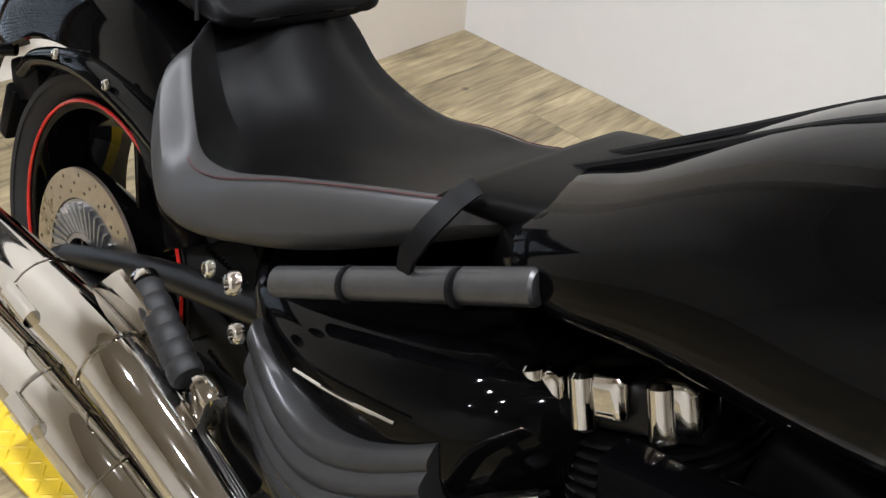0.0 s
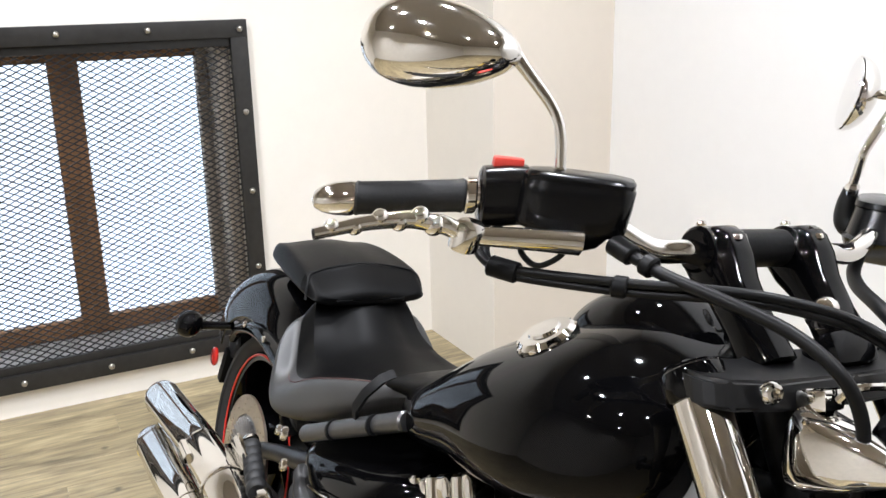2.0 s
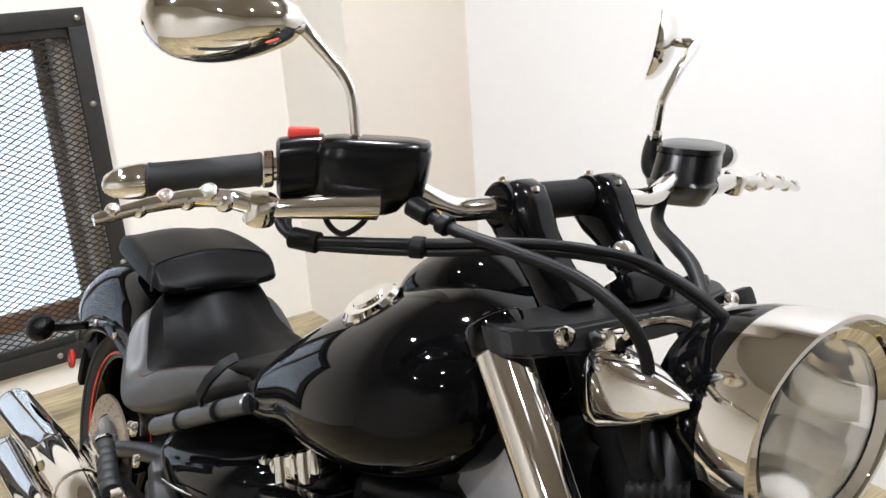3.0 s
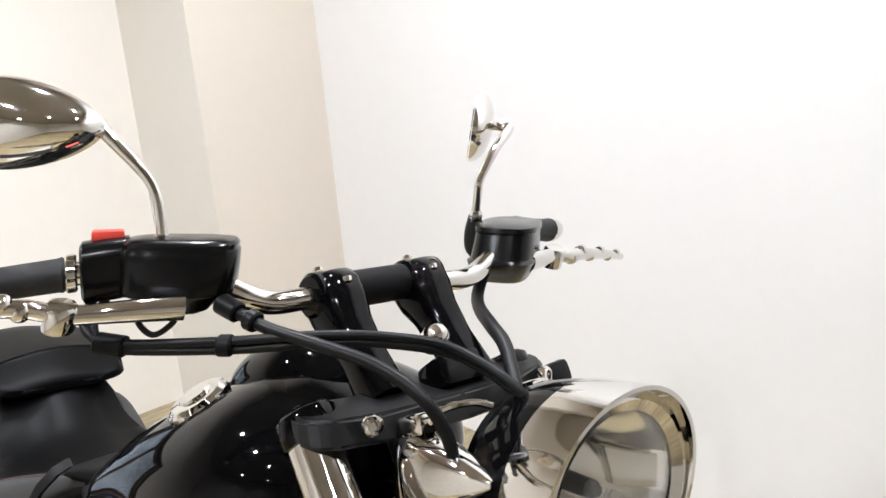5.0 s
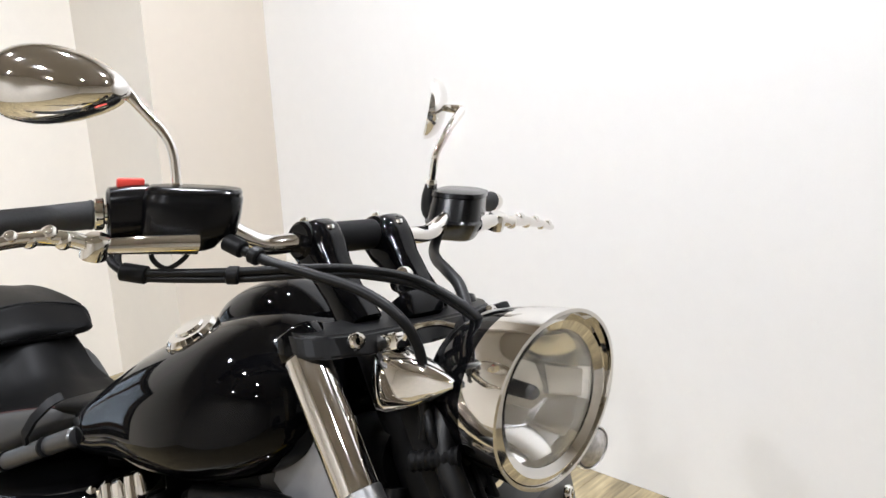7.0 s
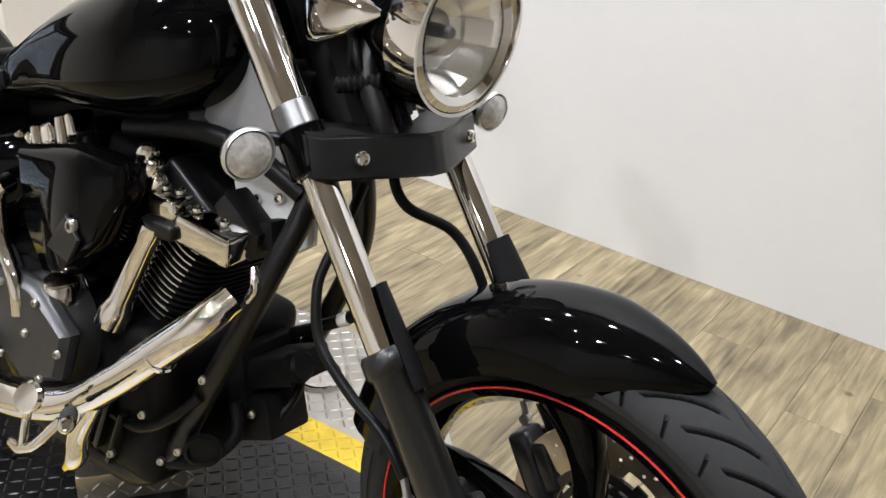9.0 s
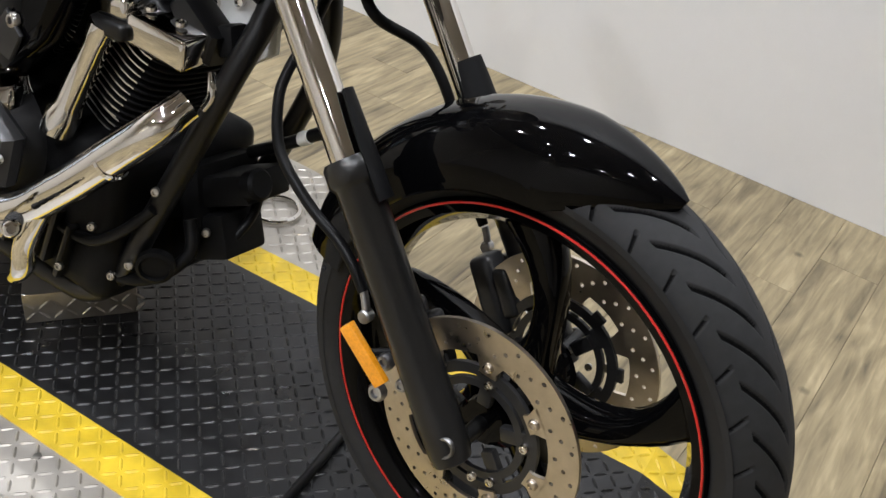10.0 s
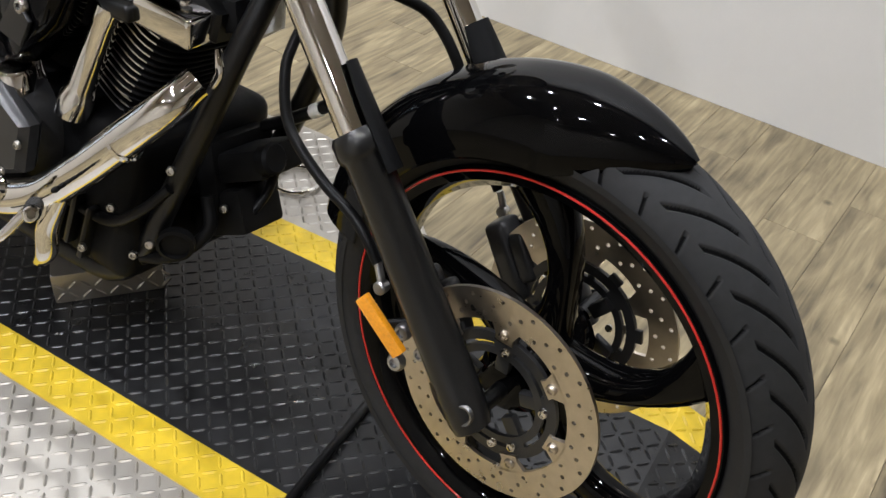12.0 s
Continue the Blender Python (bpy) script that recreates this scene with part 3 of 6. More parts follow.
def drilled_disc(bm, c, r0, r1, thick, side, holes):
    """A brake disc with its holes cut through."""
    m = axis_pose(c, c + vec(0, 1, 0))
    seg = 72

    def loop(cx, cy, r, n):
        vs = [bm.verts.new(m @ vec(cx + r * math.cos(2 * math.pi * k / n), cy + r * math.sin(2 * math.pi * k / n), 0)) for k in range(n)]
        return [bm.edges.new((vs[k], vs[(k + 1) % n])) for k in range(n)]
    edges = loop(0, 0, r1, seg) + loop(0, 0, r0, seg)
    for k in range(holes):
        for q, f in enumerate((0.22, 0.5, 0.78)):
            a = 2 * math.pi * (k + 0.33 * q) / holes
            r = r0 + (r1 - r0) * f
            edges += loop(r * math.cos(a), r * math.sin(a), 0.0031, 8)
    made = bmesh.ops.triangle_fill(bm, edges=edges, use_beauty=True, use_dissolve=False, normal=m.to_3x3() @ vec(0, 0, 1))
    faces = [f for f in made["geom"] if isinstance(f, bmesh.types.BMFace)]
    ext = bmesh.ops.extrude_face_region(bm, geom=faces)
    for v in ext["geom"]:
        if isinstance(v, bmesh.types.BMVert):
            v.co += vec(0, thick * side, 0)


def bolt_part(p, d, r, parent, mat=None, label="", name="bolt"):
    bm = bmesh.new()
    d = Vector(d).normalized()
    m = axis_pose(p, Vector(p) + d)
    lathe(bm, [(r, 0), (r, r * 0.5), (r * 0.8, r * 0.8), (r * 0.5, r * 0.86), (r * 0.45, r * 0.5), (0.0005, r * 0.5)], m, 12)
    return part(name, bm, mat or M_CHROME, parent, label)


# front wheel
bm = bmesh.new()
wheel_rim(bm, FW, 0.27, 0.05)
front_wheel = part("front_wheel", bm, M_PAINT, moto, "black cast wheel with a red rim stripe")
bm = bmesh.new()
tyre(bm, FW, 0.27, 0.05, 0.357, 0.048)
part("tyre", bm, M_RUBBER, front_wheel, "black grooved tyre", smooth=80, mats=(M_GROOVE_SHADE,))
for s in (-1, 1):
    bm = bmesh.new()
    tube(bm, [FW + vec(0.2796 * math.cos(a * math.pi / 24), s * 0.0535, 0.2796 * math.sin(a * math.pi / 24)) for a in range(49)], 0.0016, 8, 2)
    part("rim_stripe", bm, M_RED, front_wheel, "thin red stripe")
bm = bmesh.new()
lathe(bm, [(0.02, -0.085), (0.032, -0.083), (0.034, -0.07), (0.05, -0.06), (0.05, 0.06), (0.034, 0.07), (0.032, 0.083), (0.02, 0.085)], axis_pose(FW, FW + vec(0, 1, 0)), 32)
part("hub", bm, M_PAINT, front_wheel)
for k in range(5):
    a0 = 2 * math.pi * (k + 0.13) / 5
    bm = bmesh.new()
    rings = []
    for t in range(11):
        f = t / 10
        r = 0.04 + 0.22 * f
        a = a0 + 0.42 * f * f
        wid = 0.033 - 0.016 * math.sin(math.pi * min(1, f * 1.05)) + 0.012 * f ** 3
        dep = 0.03 - 0.008 * f
        c, d, q = vec(math.cos(a), 0, math.sin(a)), vec(-math.sin(a), 0, math.cos(a)), vec(0, 1, 0)
        rings.append([FW + c * r + d * wid * math.copysign(abs(math.cos(u)) ** 0.7, math.cos(u)) + q * dep * math.copysign(abs(math.sin(u)) ** 0.7, math.sin(u)) for u in [2 * math.pi * j / 14 for j in range(14)]])
    skin(bm, rings)
    part("spoke", bm, M_PAINT, front_wheel)
for s in (-1, 1):
    bm = bmesh.new()
    drilled_disc(bm, FW + vec(0, s * 0.0965, 0), 0.11, 0.1524, 0.005, s, 20)
    disc = part("brake_disc", bm, M_DISC, front_wheel, "drilled steel brake disc", smooth=30)
    # carrier: two thin rings with long slots between them, held by five bolts; seven buttons float the disc
    m = axis_pose(FW + vec(0, s * 0.095, 0), FW + vec(0, s * 0.095 + 1, 0))
    bm = bmesh.new()
    for r0, r1 in ((0.062, 0.0725), (0.0785, 0.0925)):
        lathe(bm, [(r0, -0.003), (r1, -0.003), (r1, 0.003), (r0, 0.003), (r0, -0.003)], m, 56, False)
    for k in range(5):
        a = math.radians(88 - 72 * k) * -s
        block(bm, m @ pose(0.075 * math.cos(a), 0.075 * math.sin(a), 0, 0, 0, math.degrees(a)), 0.018, 0.03, 0.0056, 0.001)
        block(bm, m @ pose(0.052 * math.cos(a), 0.052 * math.sin(a), -0.006 * s, 0, 0, math.degrees(a)), 0.034, 0.02, 0.012, 0.003)
    for k in range(7):
        a = math.radians(92 - 51.43 * k) * -s
        block(bm, m @ pose(0.0955 * math.cos(a), 0.0955 * math.sin(a), 0, 0, 0, math.degrees(a)), 0.012, 0.02, 0.0056, 0.001)
    part("disc_carrier", bm, M_CASE, disc, "dark grey slotted disc carrier")
    for k in range(7):
        a = math.radians(92 - 51.43 * k)
        bm = bmesh.new()
        slab(bm, [(-0.013, -0.013), (-0.006, -0.012), (0.012, -0.022), (0.012, 0.022), (-0.006, 0.012), (-0.013, 0.013)], 0.005, pose(FW.x + 0.1 * math.cos(a), FW.y + s * 0.0965 + (0.005 if s > 0 else 0), FW.z + 0.1 * math.sin(a), 90, 0, 0) @ pose(0, 0, 0, 0, 0, math.degrees(a)))
        part("disc_lobe", bm, M_DISC, disc)
        bolt_part(FW + vec(0.099 * math.cos(a), s * 0.1, 0.099 * math.sin(a)), (0, s, 0), 0.0078, disc, M_DISC, "", "disc_button")
    for k in range(5):
        a = math.radians(88 - 72 * k)
        bolt_part(FW + vec(0.0745 * math.cos(a), s * 0.098, 0.0745 * math.sin(a)), (0, s, 0), 0.0068, disc, M_CHROME, "bright steel bolt", "disc_bolt")
bm = bmesh.new()
rod(bm, FW + vec(0, -0.15, 0), FW + vec(0, 0.15, 0), 0.011)
part("axle", bm, M_SATIN, front_wheel)

# the wheel is steered a little to its right
HUB = vec(FW.x, SHIFT + SLANT * FW.z, FW.z)
STEER = Matrix.Translation(HUB + vec(0.0024, -0.0075, -0.0021)) @ Matrix.Rotation(radians(6.2), 4, "X") @ Matrix.Rotation(radians(-4.66), 4, vec(-0.675, 0, 0.738)) @ Matrix.Translation(-HUB)
for ob in (front_wheel, *front_wheel.children_recursive):
    ob.data.transform(STEER)

# fork
for s in (-1, 1):
    y = 0.15 * s
    down = (leg_at(0.3, y) - leg_at(1.0, y)).normalized()
    bm = bmesh.new()
    a, b = leg_at(0.352, y), leg_at(0.628, y)
    d = (b - a).length
    m = axis_pose(a, b)
    lathe(bm, [(0.014, -0.018), (0.023, -0.014), (0.0265, -0.0), (0.0275, 0.04), (0.0275, d - 0.03), (0.0305, d - 0.026), (0.0335, d - 0.022), (0.0335, d), (0.030, d + 0.006), (0.024, d + 0.006)], m, 36)
    leg = part("fork_leg", bm, M_LEG, moto, "satin black lower fork leg")
    bm = bmesh.new()
    rod(bm, leg_at(0.6, y), leg_at(0.835, y), 0.0222, seg=36)
    part("stanchion", bm, M_CHROME, leg, "polished chrome fork tube")
    bm = bmesh.new()
    a, b = leg_at(0.885, y), leg_at(1.03, y)
    rod(bm, a, b, 0.026, 0.0285, 36)
    part("upper_tube", bm, M_CHROME, leg, "polished chrome upper fork tube")
    bm = bmesh.new()
    rod(bm, leg_at(0.857, y), leg_at(0.887, y), 0.0275, 0.0272, 36, 0.002)
    part("collar", bm, M_COLLAR, leg, "grey metal collar")
    # fork guard behind the tube
    bm = bmesh.new()
    p0, p1 = leg_at(0.585, y), leg_at(0.69, y)
    m = axis_pose(p0, p1, (0, 1, 0))
    L = (p1 - p0).length
    rings = []
    for t in range(9):
        f = t / 8
        ring_o, ring_i = [], []
        spread = math.radians(50 - 12 * f ** 3)
        for j in range(13):
            a = -0.5 * s - spread + 2 * spread * j / 12
            rr = 0.037 - 0.004 * f
            # open towards the rear of the machine
            ring_o.append(m @ vec(rr * math.cos(a), rr * math.sin(a), f * L))
            ring_i.append(m @ vec((rr - 0.004) * math.cos(a), (rr - 0.004) * math.sin(a), f * L))
        rings.append(ring_o + ring_i[::-1])
    skin(bm, rings)
    part("fork_guard", bm, M_MATTE, leg, "matte black plastic fork guard")
    bm = bmesh.new()
    lathe(bm, [(0.0135, 0), (0.0135, 0.004), (0.0125, 0.006), (0.0095, 0.005), (0.0085, 0.001), (0.0005, 0.001)], axis_pose(vec(-0.014, 0.177 * s, 0.368), vec(0.01, 2 * s, 0.5)), 24)
    part("axle_clamp", bm, M_COLLAR, leg, "grey metal axle clamp ring")
    bolt_part(FW + vec(0.035, y + s * 0.012, -0.03), (0, s, 0), 0.006, leg)
    # caliper: slim body with two piston bulges, bridge bolts and a banjo for the hose
    bm = bmesh.new()
    cm = pose(-0.128, 0.098 * s, 0.415, 0, -38, 0)
    block(bm, cm, 0.036, 0.05, 0.12, 0.012, 3)
    block(bm, cm @ pose(0.026, -0.006 * s, 0), 0.03, 0.03, 0.075, 0.01, 3)
    for dz in (-0.03, 0.03):
        rod(bm, cm @ vec(0.004, 0.018 * s, dz), cm @ vec(0.004, 0.04 * s, dz), 0.021, 0.018, 20, 0.004)
    part("caliper", bm, M_CASE, leg, "dark grey brake caliper")
    for x, z, r in ((-0.141, 0.402, 0.012), (-0.14, 0.357, 0.013), (-0.11, 0.384, 0.009)):
        bolt_part(vec(x, 0.142 * s, z), (0, s, 0), r, leg, M_ALU, "dull silver caliper bolt")
    bm = bmesh.new()
    rod(bm, vec(-0.186, 0.14 * s, 0.447), vec(-0.186, 0.156 * s, 0.447), 0.009, seg=16, bev=0.002)
    tube(bm, [(-0.186, 0.148 * s, 0.449), (-0.192, 0.148 * s, 0.462), (-0.2, 0.147 * s, 0.475)], 0.0055, 10, 4)
    part("banjo", bm, M_ALU, leg, "silver banjo fitting")
    if s > 0:
        continue
    # amber side reflector
    bm = bmesh.new()
    rm = axis_pose(vec(-0.194, 0.178 * s, 0.444), vec(-0.122, 0.17 * s, 0.388), (0, 1, 0))
    block(bm, rm @ pose(0, 0, 0.045), 0.021, 0.01, 0.088, 0.003)
    part("reflector", bm, M_AMBER, leg, "amber plastic side reflector")
    bm = bmesh.new()
    tube(bm, [(-0.17, 0.15 * s, 0.4), (-0.14, 0.13 * s, 0.41), (-0.1, 0.12 * s, 0.42)], 0.006, 8, 3)
    part("reflector_bracket", bm, M_SATIN, leg)

# lower clamp: black band wrapping the front of the fork
bm = bmesh.new()
outline = [(-0.44, -0.178), (-0.42, -0.188), (-0.4, -0.172), (-0.35, -0.02), (-0.346, 0.0), (-0.35, 0.02), (-0.4, 0.165), (-0.42, 0.178), (-0.44, 0.17), (-0.452, 0.12), (-0.44, 0.1), (-0.4, 0.02), (-0.4, -0.02), (-0.44, -0.1), (-0.452, -0.12)]
lo, hi = [vec(x + 0.01, y, 0.814) for x, y in outline], [vec(x - 0.014, y, 0.868) for x, y in outline]
skin(bm, [lo, hi])
bmesh.ops.bevel(bm, geom=list(bm.edges), offset=0.004, segments=2, affect="EDGES")
lower = part("lower_clamp", bm, M_SATIN, moto, "satin black lower fork clamp cover")
for s in (-1, 1):
    bm = bmesh.new()
    rod(bm, leg_at(0.812, 0.15 * s), leg_at(0.86, 0.15 * s), 0.032, seg=28, bev=0.003)
    part("clamp_ring", bm, M_PAINT, lower, "gloss black clamp ring")
    bolt_part(vec(-0.386, 0.124 * s, 0.84), (0.95, 0.3 * s, 0.2), 0.0105, lower, M_CHROME, "domed chrome bolt")
# stem and brackets between the clamps
bm = bmesh.new()
rod(bm, (-0.475, 0, 0.79), (-0.66, 0, 1.03), 0.035, seg=24)
block(bm, pose(-0.475, -0.03, 0.925, 0, -38, 0), 0.04, 0.09, 0.15, 0.008)
for k in range(3):
    block(bm, pose(-0.445, -0.05 + 0.022 * k, 0.9, 0, -38, 0), 0.03, 0.009, 0.12, 0.003)
part("steering_stem", bm, M_MATTE, moto)
for k in range(4):
    bm = bmesh.new()
    y = -0.07 + 0.03 * k
    tube(bm, [(-0.49, y, 1.0), (-0.45, y - 0.02, 0.95), (-0.44, y + 0.01, 0.9), (-0.46, y, 0.84)], 0.006 + 0.002 * (k % 2), 10)
    part("wiring_loom", bm, M_HOSE, moto)
bm = bmesh.new()
lathe(bm, [(0.011 + (0.002 if k % 2 else 0), 0.004 * k) for k in range(16)], axis_pose((-0.47, -0.1, 0.915), (-0.40, -0.06, 0.935)), 14)
part("ribbed_hose", bm, M_HOSE, moto, "ribbed black conduit")

# upper clamp
bm = bmesh.new()
outline = [*[(-0.6 + 0.032 * math.cos(radians(d)), -0.156 + 0.032 * math.sin(radians(d))) for d in range(190, 351, 20)], (-0.552, -0.11), (-0.55, 0.0), (-0.552, 0.1), *[(-0.6 + 0.032 * math.cos(radians(d)), 0.142 + 0.032 * math.sin(radians(d))) for d in range(10, 171, 20)], (-0.61, 0.1), (-0.628, 0.08), (-0.628, -0.08), (-0.61, -0.1)]
skin(bm, [[vec(x + 0.002, y, 1.027) for x, y in outline], [vec(x - 0.012, y, 1.054) for x, y in outline]])
bmesh.ops.bevel(bm, geom=list(bm.edges), offset=0.004, segments=2, affect="EDGES")
upper = part("upper_clamp", bm, M_SATIN, moto, "satin black upper fork clamp")
for s in (-1, 1):
    bm = bmesh.new()
    lathe(bm, [(0.0305, -0.014), (0.032, -0.012), (0.032, 0.015), (0.03, 0.0175), (0.024, 0.02)], axis_pose(leg_at(1.032, 0.15 * s), leg_at(1.2, 0.15 * s)), 32)
    part("clamp_ring", bm, M_PAINT, upper, "gloss black clamp ring")
    bm = bmesh.new()
    c = leg_at(1.043, 0.15 * s)
    lathe(bm, [(0.026, 0.0), (0.026, 0.006), (0.022, 0.0075), (0.0005, 0.008)], axis_pose(c, leg_at(1.2, 0.15 * s)), 28)
    part("fork_cap", bm, M_PAINT, upper, "gloss black fork cap")
    bolt_part(vec(-0.558, 0.13 * s, 1.047), (0.95, 0.2 * s, 0.3), 0.0115, upper, M_CHROME, "domed chrome bolt")
# risers
for s in (-1, 1):
    bm = bmesh.new()
    a, b = vec(-0.618, 0.067 * s, 1.05), vec(-0.722, 0.067 * s, 1.14)
    m = axis_pose(a, b, (0, 1, 0))
    L = (b - a).length
    rings = []
    for f, hw, hd in ((-0.05, 0.024, 0.026), (0.0, 0.024, 0.026), (0.35, 0.0225, 0.023), (0.65, 0.024, 0.026), (0.85, 0.027, 0.034), (1.03, 0.0275, 0.036), (1.14, 0.025, 0.03), (1.2, 0.016, 0.018)):
        rings.append([m @ vec(hd * math.copysign(abs(math.cos(u)) ** 0.6, math.cos(u)), hw * math.copysign(abs(math.sin(u)) ** 0.6, math.sin(u)), f * L) for u in [2 * math.pi * j / 24 for j in range(24)]])
    skin(bm, rings)
    riser = part("riser", bm, M_PAINT, moto, "gloss black handlebar riser")
    bm = bmesh.new()
    rod(bm, vec(-0.728, 0.04 * s, 1.145), vec(-0.728, 0.098 * s, 1.145), 0.0265, seg=28, bev=0.004)
    part("bar_clamp", bm, M_PAINT, riser, "gloss black bar clamp")
    bolt_part(vec(-0.70, 0.067 * s, 1.163), (-0.3, 0, 1), 0.007, riser, M_CHROME)
    bolt_part(vec(-0.752, 0.07 * s, 1.167), (-0.5, 0, 1), 0.006, riser, M_CHROME)
bm = bmesh.new()
rod(bm, (-0.728, -0.06, 1.145), (-0.728, 0.06, 1.145), 0.0225, seg=24)
part("bar_sleeve", bm, M_MATTE, moto, "matte black sleeve on the bar")
TURNED = Matrix.Translation((-0.7, 0, 0)) @ Matrix.Rotation(radians(-7), 4, "Z") @ Matrix.Translation((0.7, 0, 0))
UNTURN = TURNED.inverted()
MADE = []


def bar_part(*a, **k):
    ob = part(*a, **k)
    MADE.append(ob)
    return ob


BAR_R = [(-0.728, -0.05, 1.145), (-0.732, -0.1, 1.142), (-0.742, -0.14, 1.141), (-0.752, -0.175, 1.154), (-0.772, -0.215, 1.178), (-0.8, -0.25, 1.186), (-0.85, -0.305, 1.179), (-0.908, -0.432, 1.163)]
for s in (-1, 1):
    bm = bmesh.new()
    tube(bm, [(x, -s * y if s > 0 else y, z) for x, y, z in BAR_R], 0.0135, 18, 6)
    bar_part("handlebar", bm, M_CHROME, moto, "chrome handlebar")
    side = 1 if s > 0 else -1
    p0, p1 = vec(-0.862, 0.325 * side, 1.177), vec(-0.91, 0.435 * side, 1.163)
    bm = bmesh.new()
    d = (p1 - p0).length
    lathe(bm, [(0.0175, 0), (0.0195, 0.003), (0.0185, 0.008), (0.018, d * 0.5), (0.0185, d - 0.006), (0.0195, d - 0.003), (0.0175, d)], axis_pose(p0, p1), 28)
    grip = bar_part("grip", bm, M_GRIP, moto, "black rubber grip")
    bm = bmesh.new()
    lathe(bm, [(0.0185, 0), (0.0195, 0.004), (0.0185, 0.02), (0.015, 0.034), (0.009, 0.043), (0.0005, 0.046)], axis_pose(p1, p1 + (p1 - p0)), 28)
    bar_part("bar_end", bm, M_CHROME, grip, "chrome bullet bar end")
    bm = bmesh.new()
    q0 = p0 - (p1 - p0).normalized() * 0.012
    rod(bm, q0, p0, 0.021, seg=24, bev=0.002)
    bar_part("grip_collar", bm, M_CHROME, grip, "chrome grip collar")
    # switch housing
    ax = (p1 - p0).normalized()
    c = vec(-0.842, 0.288 * side, 1.182 if side < 0 else 1.168)
    big = 1.0 if side < 0 else 0.78
    m = axis_pose(c, c + ax)
    bm = bmesh.new()
    rings = []
    for f, k in ((-0.027, 0.85), (-0.024, 1), (0.0, 1.04), (0.024, 1), (0.027, 0.85)):
        rings.append([m @ vec(0.027 * big * k * math.copysign(abs(math.cos(u)) ** 0.65, math.cos(u)), 0.033 * big * k * math.copysign(abs(math.sin(u)) ** 0.65, math.sin(u)), f) for u in [2 * math.pi * j / 24 for j in range(24)]])
    skin(bm, rings)
    sw = bar_part("switch_housing", bm, M_CASTING, moto, "satin black switch housing")
    if side < 0:
        bm = bmesh.new()
        block(bm, pose(c.x - 0.004, c.y, c.z + 0.036, 0, 0, math.degrees(math.atan2(ax.y, ax.x))), 0.034, 0.018, 0.012, 0.003)
        bar_part("switch", bm, M_SWITCH, sw, "red rocker switch")
    bm = bmesh.new()
    lathe(bm, [(0.009, 0), (0.009, 0.006), (0.006, 0.008), (0.0005, 0.007)], axis_pose(c + vec(0.012, 0.03 * 0, 0.012), c + vec(1, 0.012, 0.2)), 16)
    bar_part("button", bm, M_MATTE, sw)
    # reservoir
    bm = bmesh.new()
    rc = vec(-0.79, -0.228, 1.186) if side < 0 else vec(-0.787, 0.242, 1.168)
    ang = math.degrees(math.atan2(0.085 * side, -0.07))
    m = pose(rc.x, rc.y, rc.z, 0, 0, ang)
    rows = [(-0.05, 0.018, 0.45), (-0.046, 0.023, 0.62), (-0.034, 0.0275, 0.8), (-0.03, 0.033, 1.04), (-0.026, 0.0345, 1.09), (0.0, 0.035, 1.12), (0.018, 0.035, 1.12), (0.021, 0.0335, 1.08), (0.026, 0.034, 1.09), (0.03, 0.031, 1.03), (0.032, 0.02, 0.8)]
    if side > 0:
        rows = [(-0.046, 0.028, 0.7), (-0.042, 0.034, 0.95), (-0.02, 0.044, 1.4), (-0.014, 0.046, 1.5), (-0.01, 0.042, 1.34), (0.024, 0.04, 1.16), (0.026, 0.042, 1.2), (0.033, 0.041, 1.17), (0.036, 0.03, 0.9)]
    rings = []
    for z, h, k in rows:
        rings.append([m @ vec(0.056 * k * math.copysign(abs(math.cos(u)) ** 0.55, math.cos(u)), 1.04 * h * math.copysign(abs(math.sin(u)) ** 0.6, math.sin(u)), z) for u in [2 * math.pi * j / 32 for j in range(32)]])
    skin(bm, rings)
    res = bar_part("lever_housing", bm, M_CASTING, moto, "satin black brake reservoir" if side < 0 else "satin black clutch lever housing")
    # lever perch and lever with knuckles
    bm = bmesh.new()
    pv = vec(-0.792, 0.355 * side, 1.148)
    if side > 0:
        pv = UNTURN @ vec(-0.735, 0.33, 1.148)
    tube(bm, [(-0.745, 0.245 * side, 1.15), (-0.765, 0.3 * side, 1.15), pv], [0.014, 0.012, 0.01], 12, 4)
    lathe(bm, [(0.016, -0.014), (0.017, -0.01), (0.017, 0.01), (0.014, 0.014), (0.0005, 0.015)], axis_pose(pv, pv + vec(0.3, 0, 1)), 20)
    bar_part("lever_perch", bm, M_CHROME, res, "chrome lever perch")
    pts = [pv, vec(-0.8, 0.385 * side, 1.158), vec(-0.808, 0.42 * side, 1.161), vec(-0.812, 0.465 * side, 1.156), vec(-0.814, 0.515 * side, 1.145)]
    if side > 0:
        pts = [UNTURN @ vec(*p) for p in ((-0.735, 0.33, 1.148), (-0.73, 0.36, 1.147), (-0.742, 0.42, 1.142), (-0.765, 0.5, 1.13), (-0.79, 0.58, 1.115))]
    bm = bmesh.new()
    tube(bm, pts, [0.009, 0.01, 0.0095, 0.008, 0.006], 12, 6)
    path = smooth_path(pts, 6)
    lever = bar_part("lever", bm, M_CHROME, moto, "chrome lever with knuckle ridges")
    for k in range(6):
        q = path[7 + 3 * k]
        bm = bmesh.new()
        bmesh.ops.create_uvsphere(bm, u_segments=14, v_segments=8, radius=0.0118 - 0.0008 * k, matrix=Matrix.Translation(q + vec(0, 0, 0.004 if k % 2 else -0.002)))
        bar_part("knuckle", bm, M_CHROME, lever)
    # mirror, each turned to its own side
    if side > 0:
        for ob in MADE:
            ob.data.transform(TURNED)
    bm = bmesh.new()
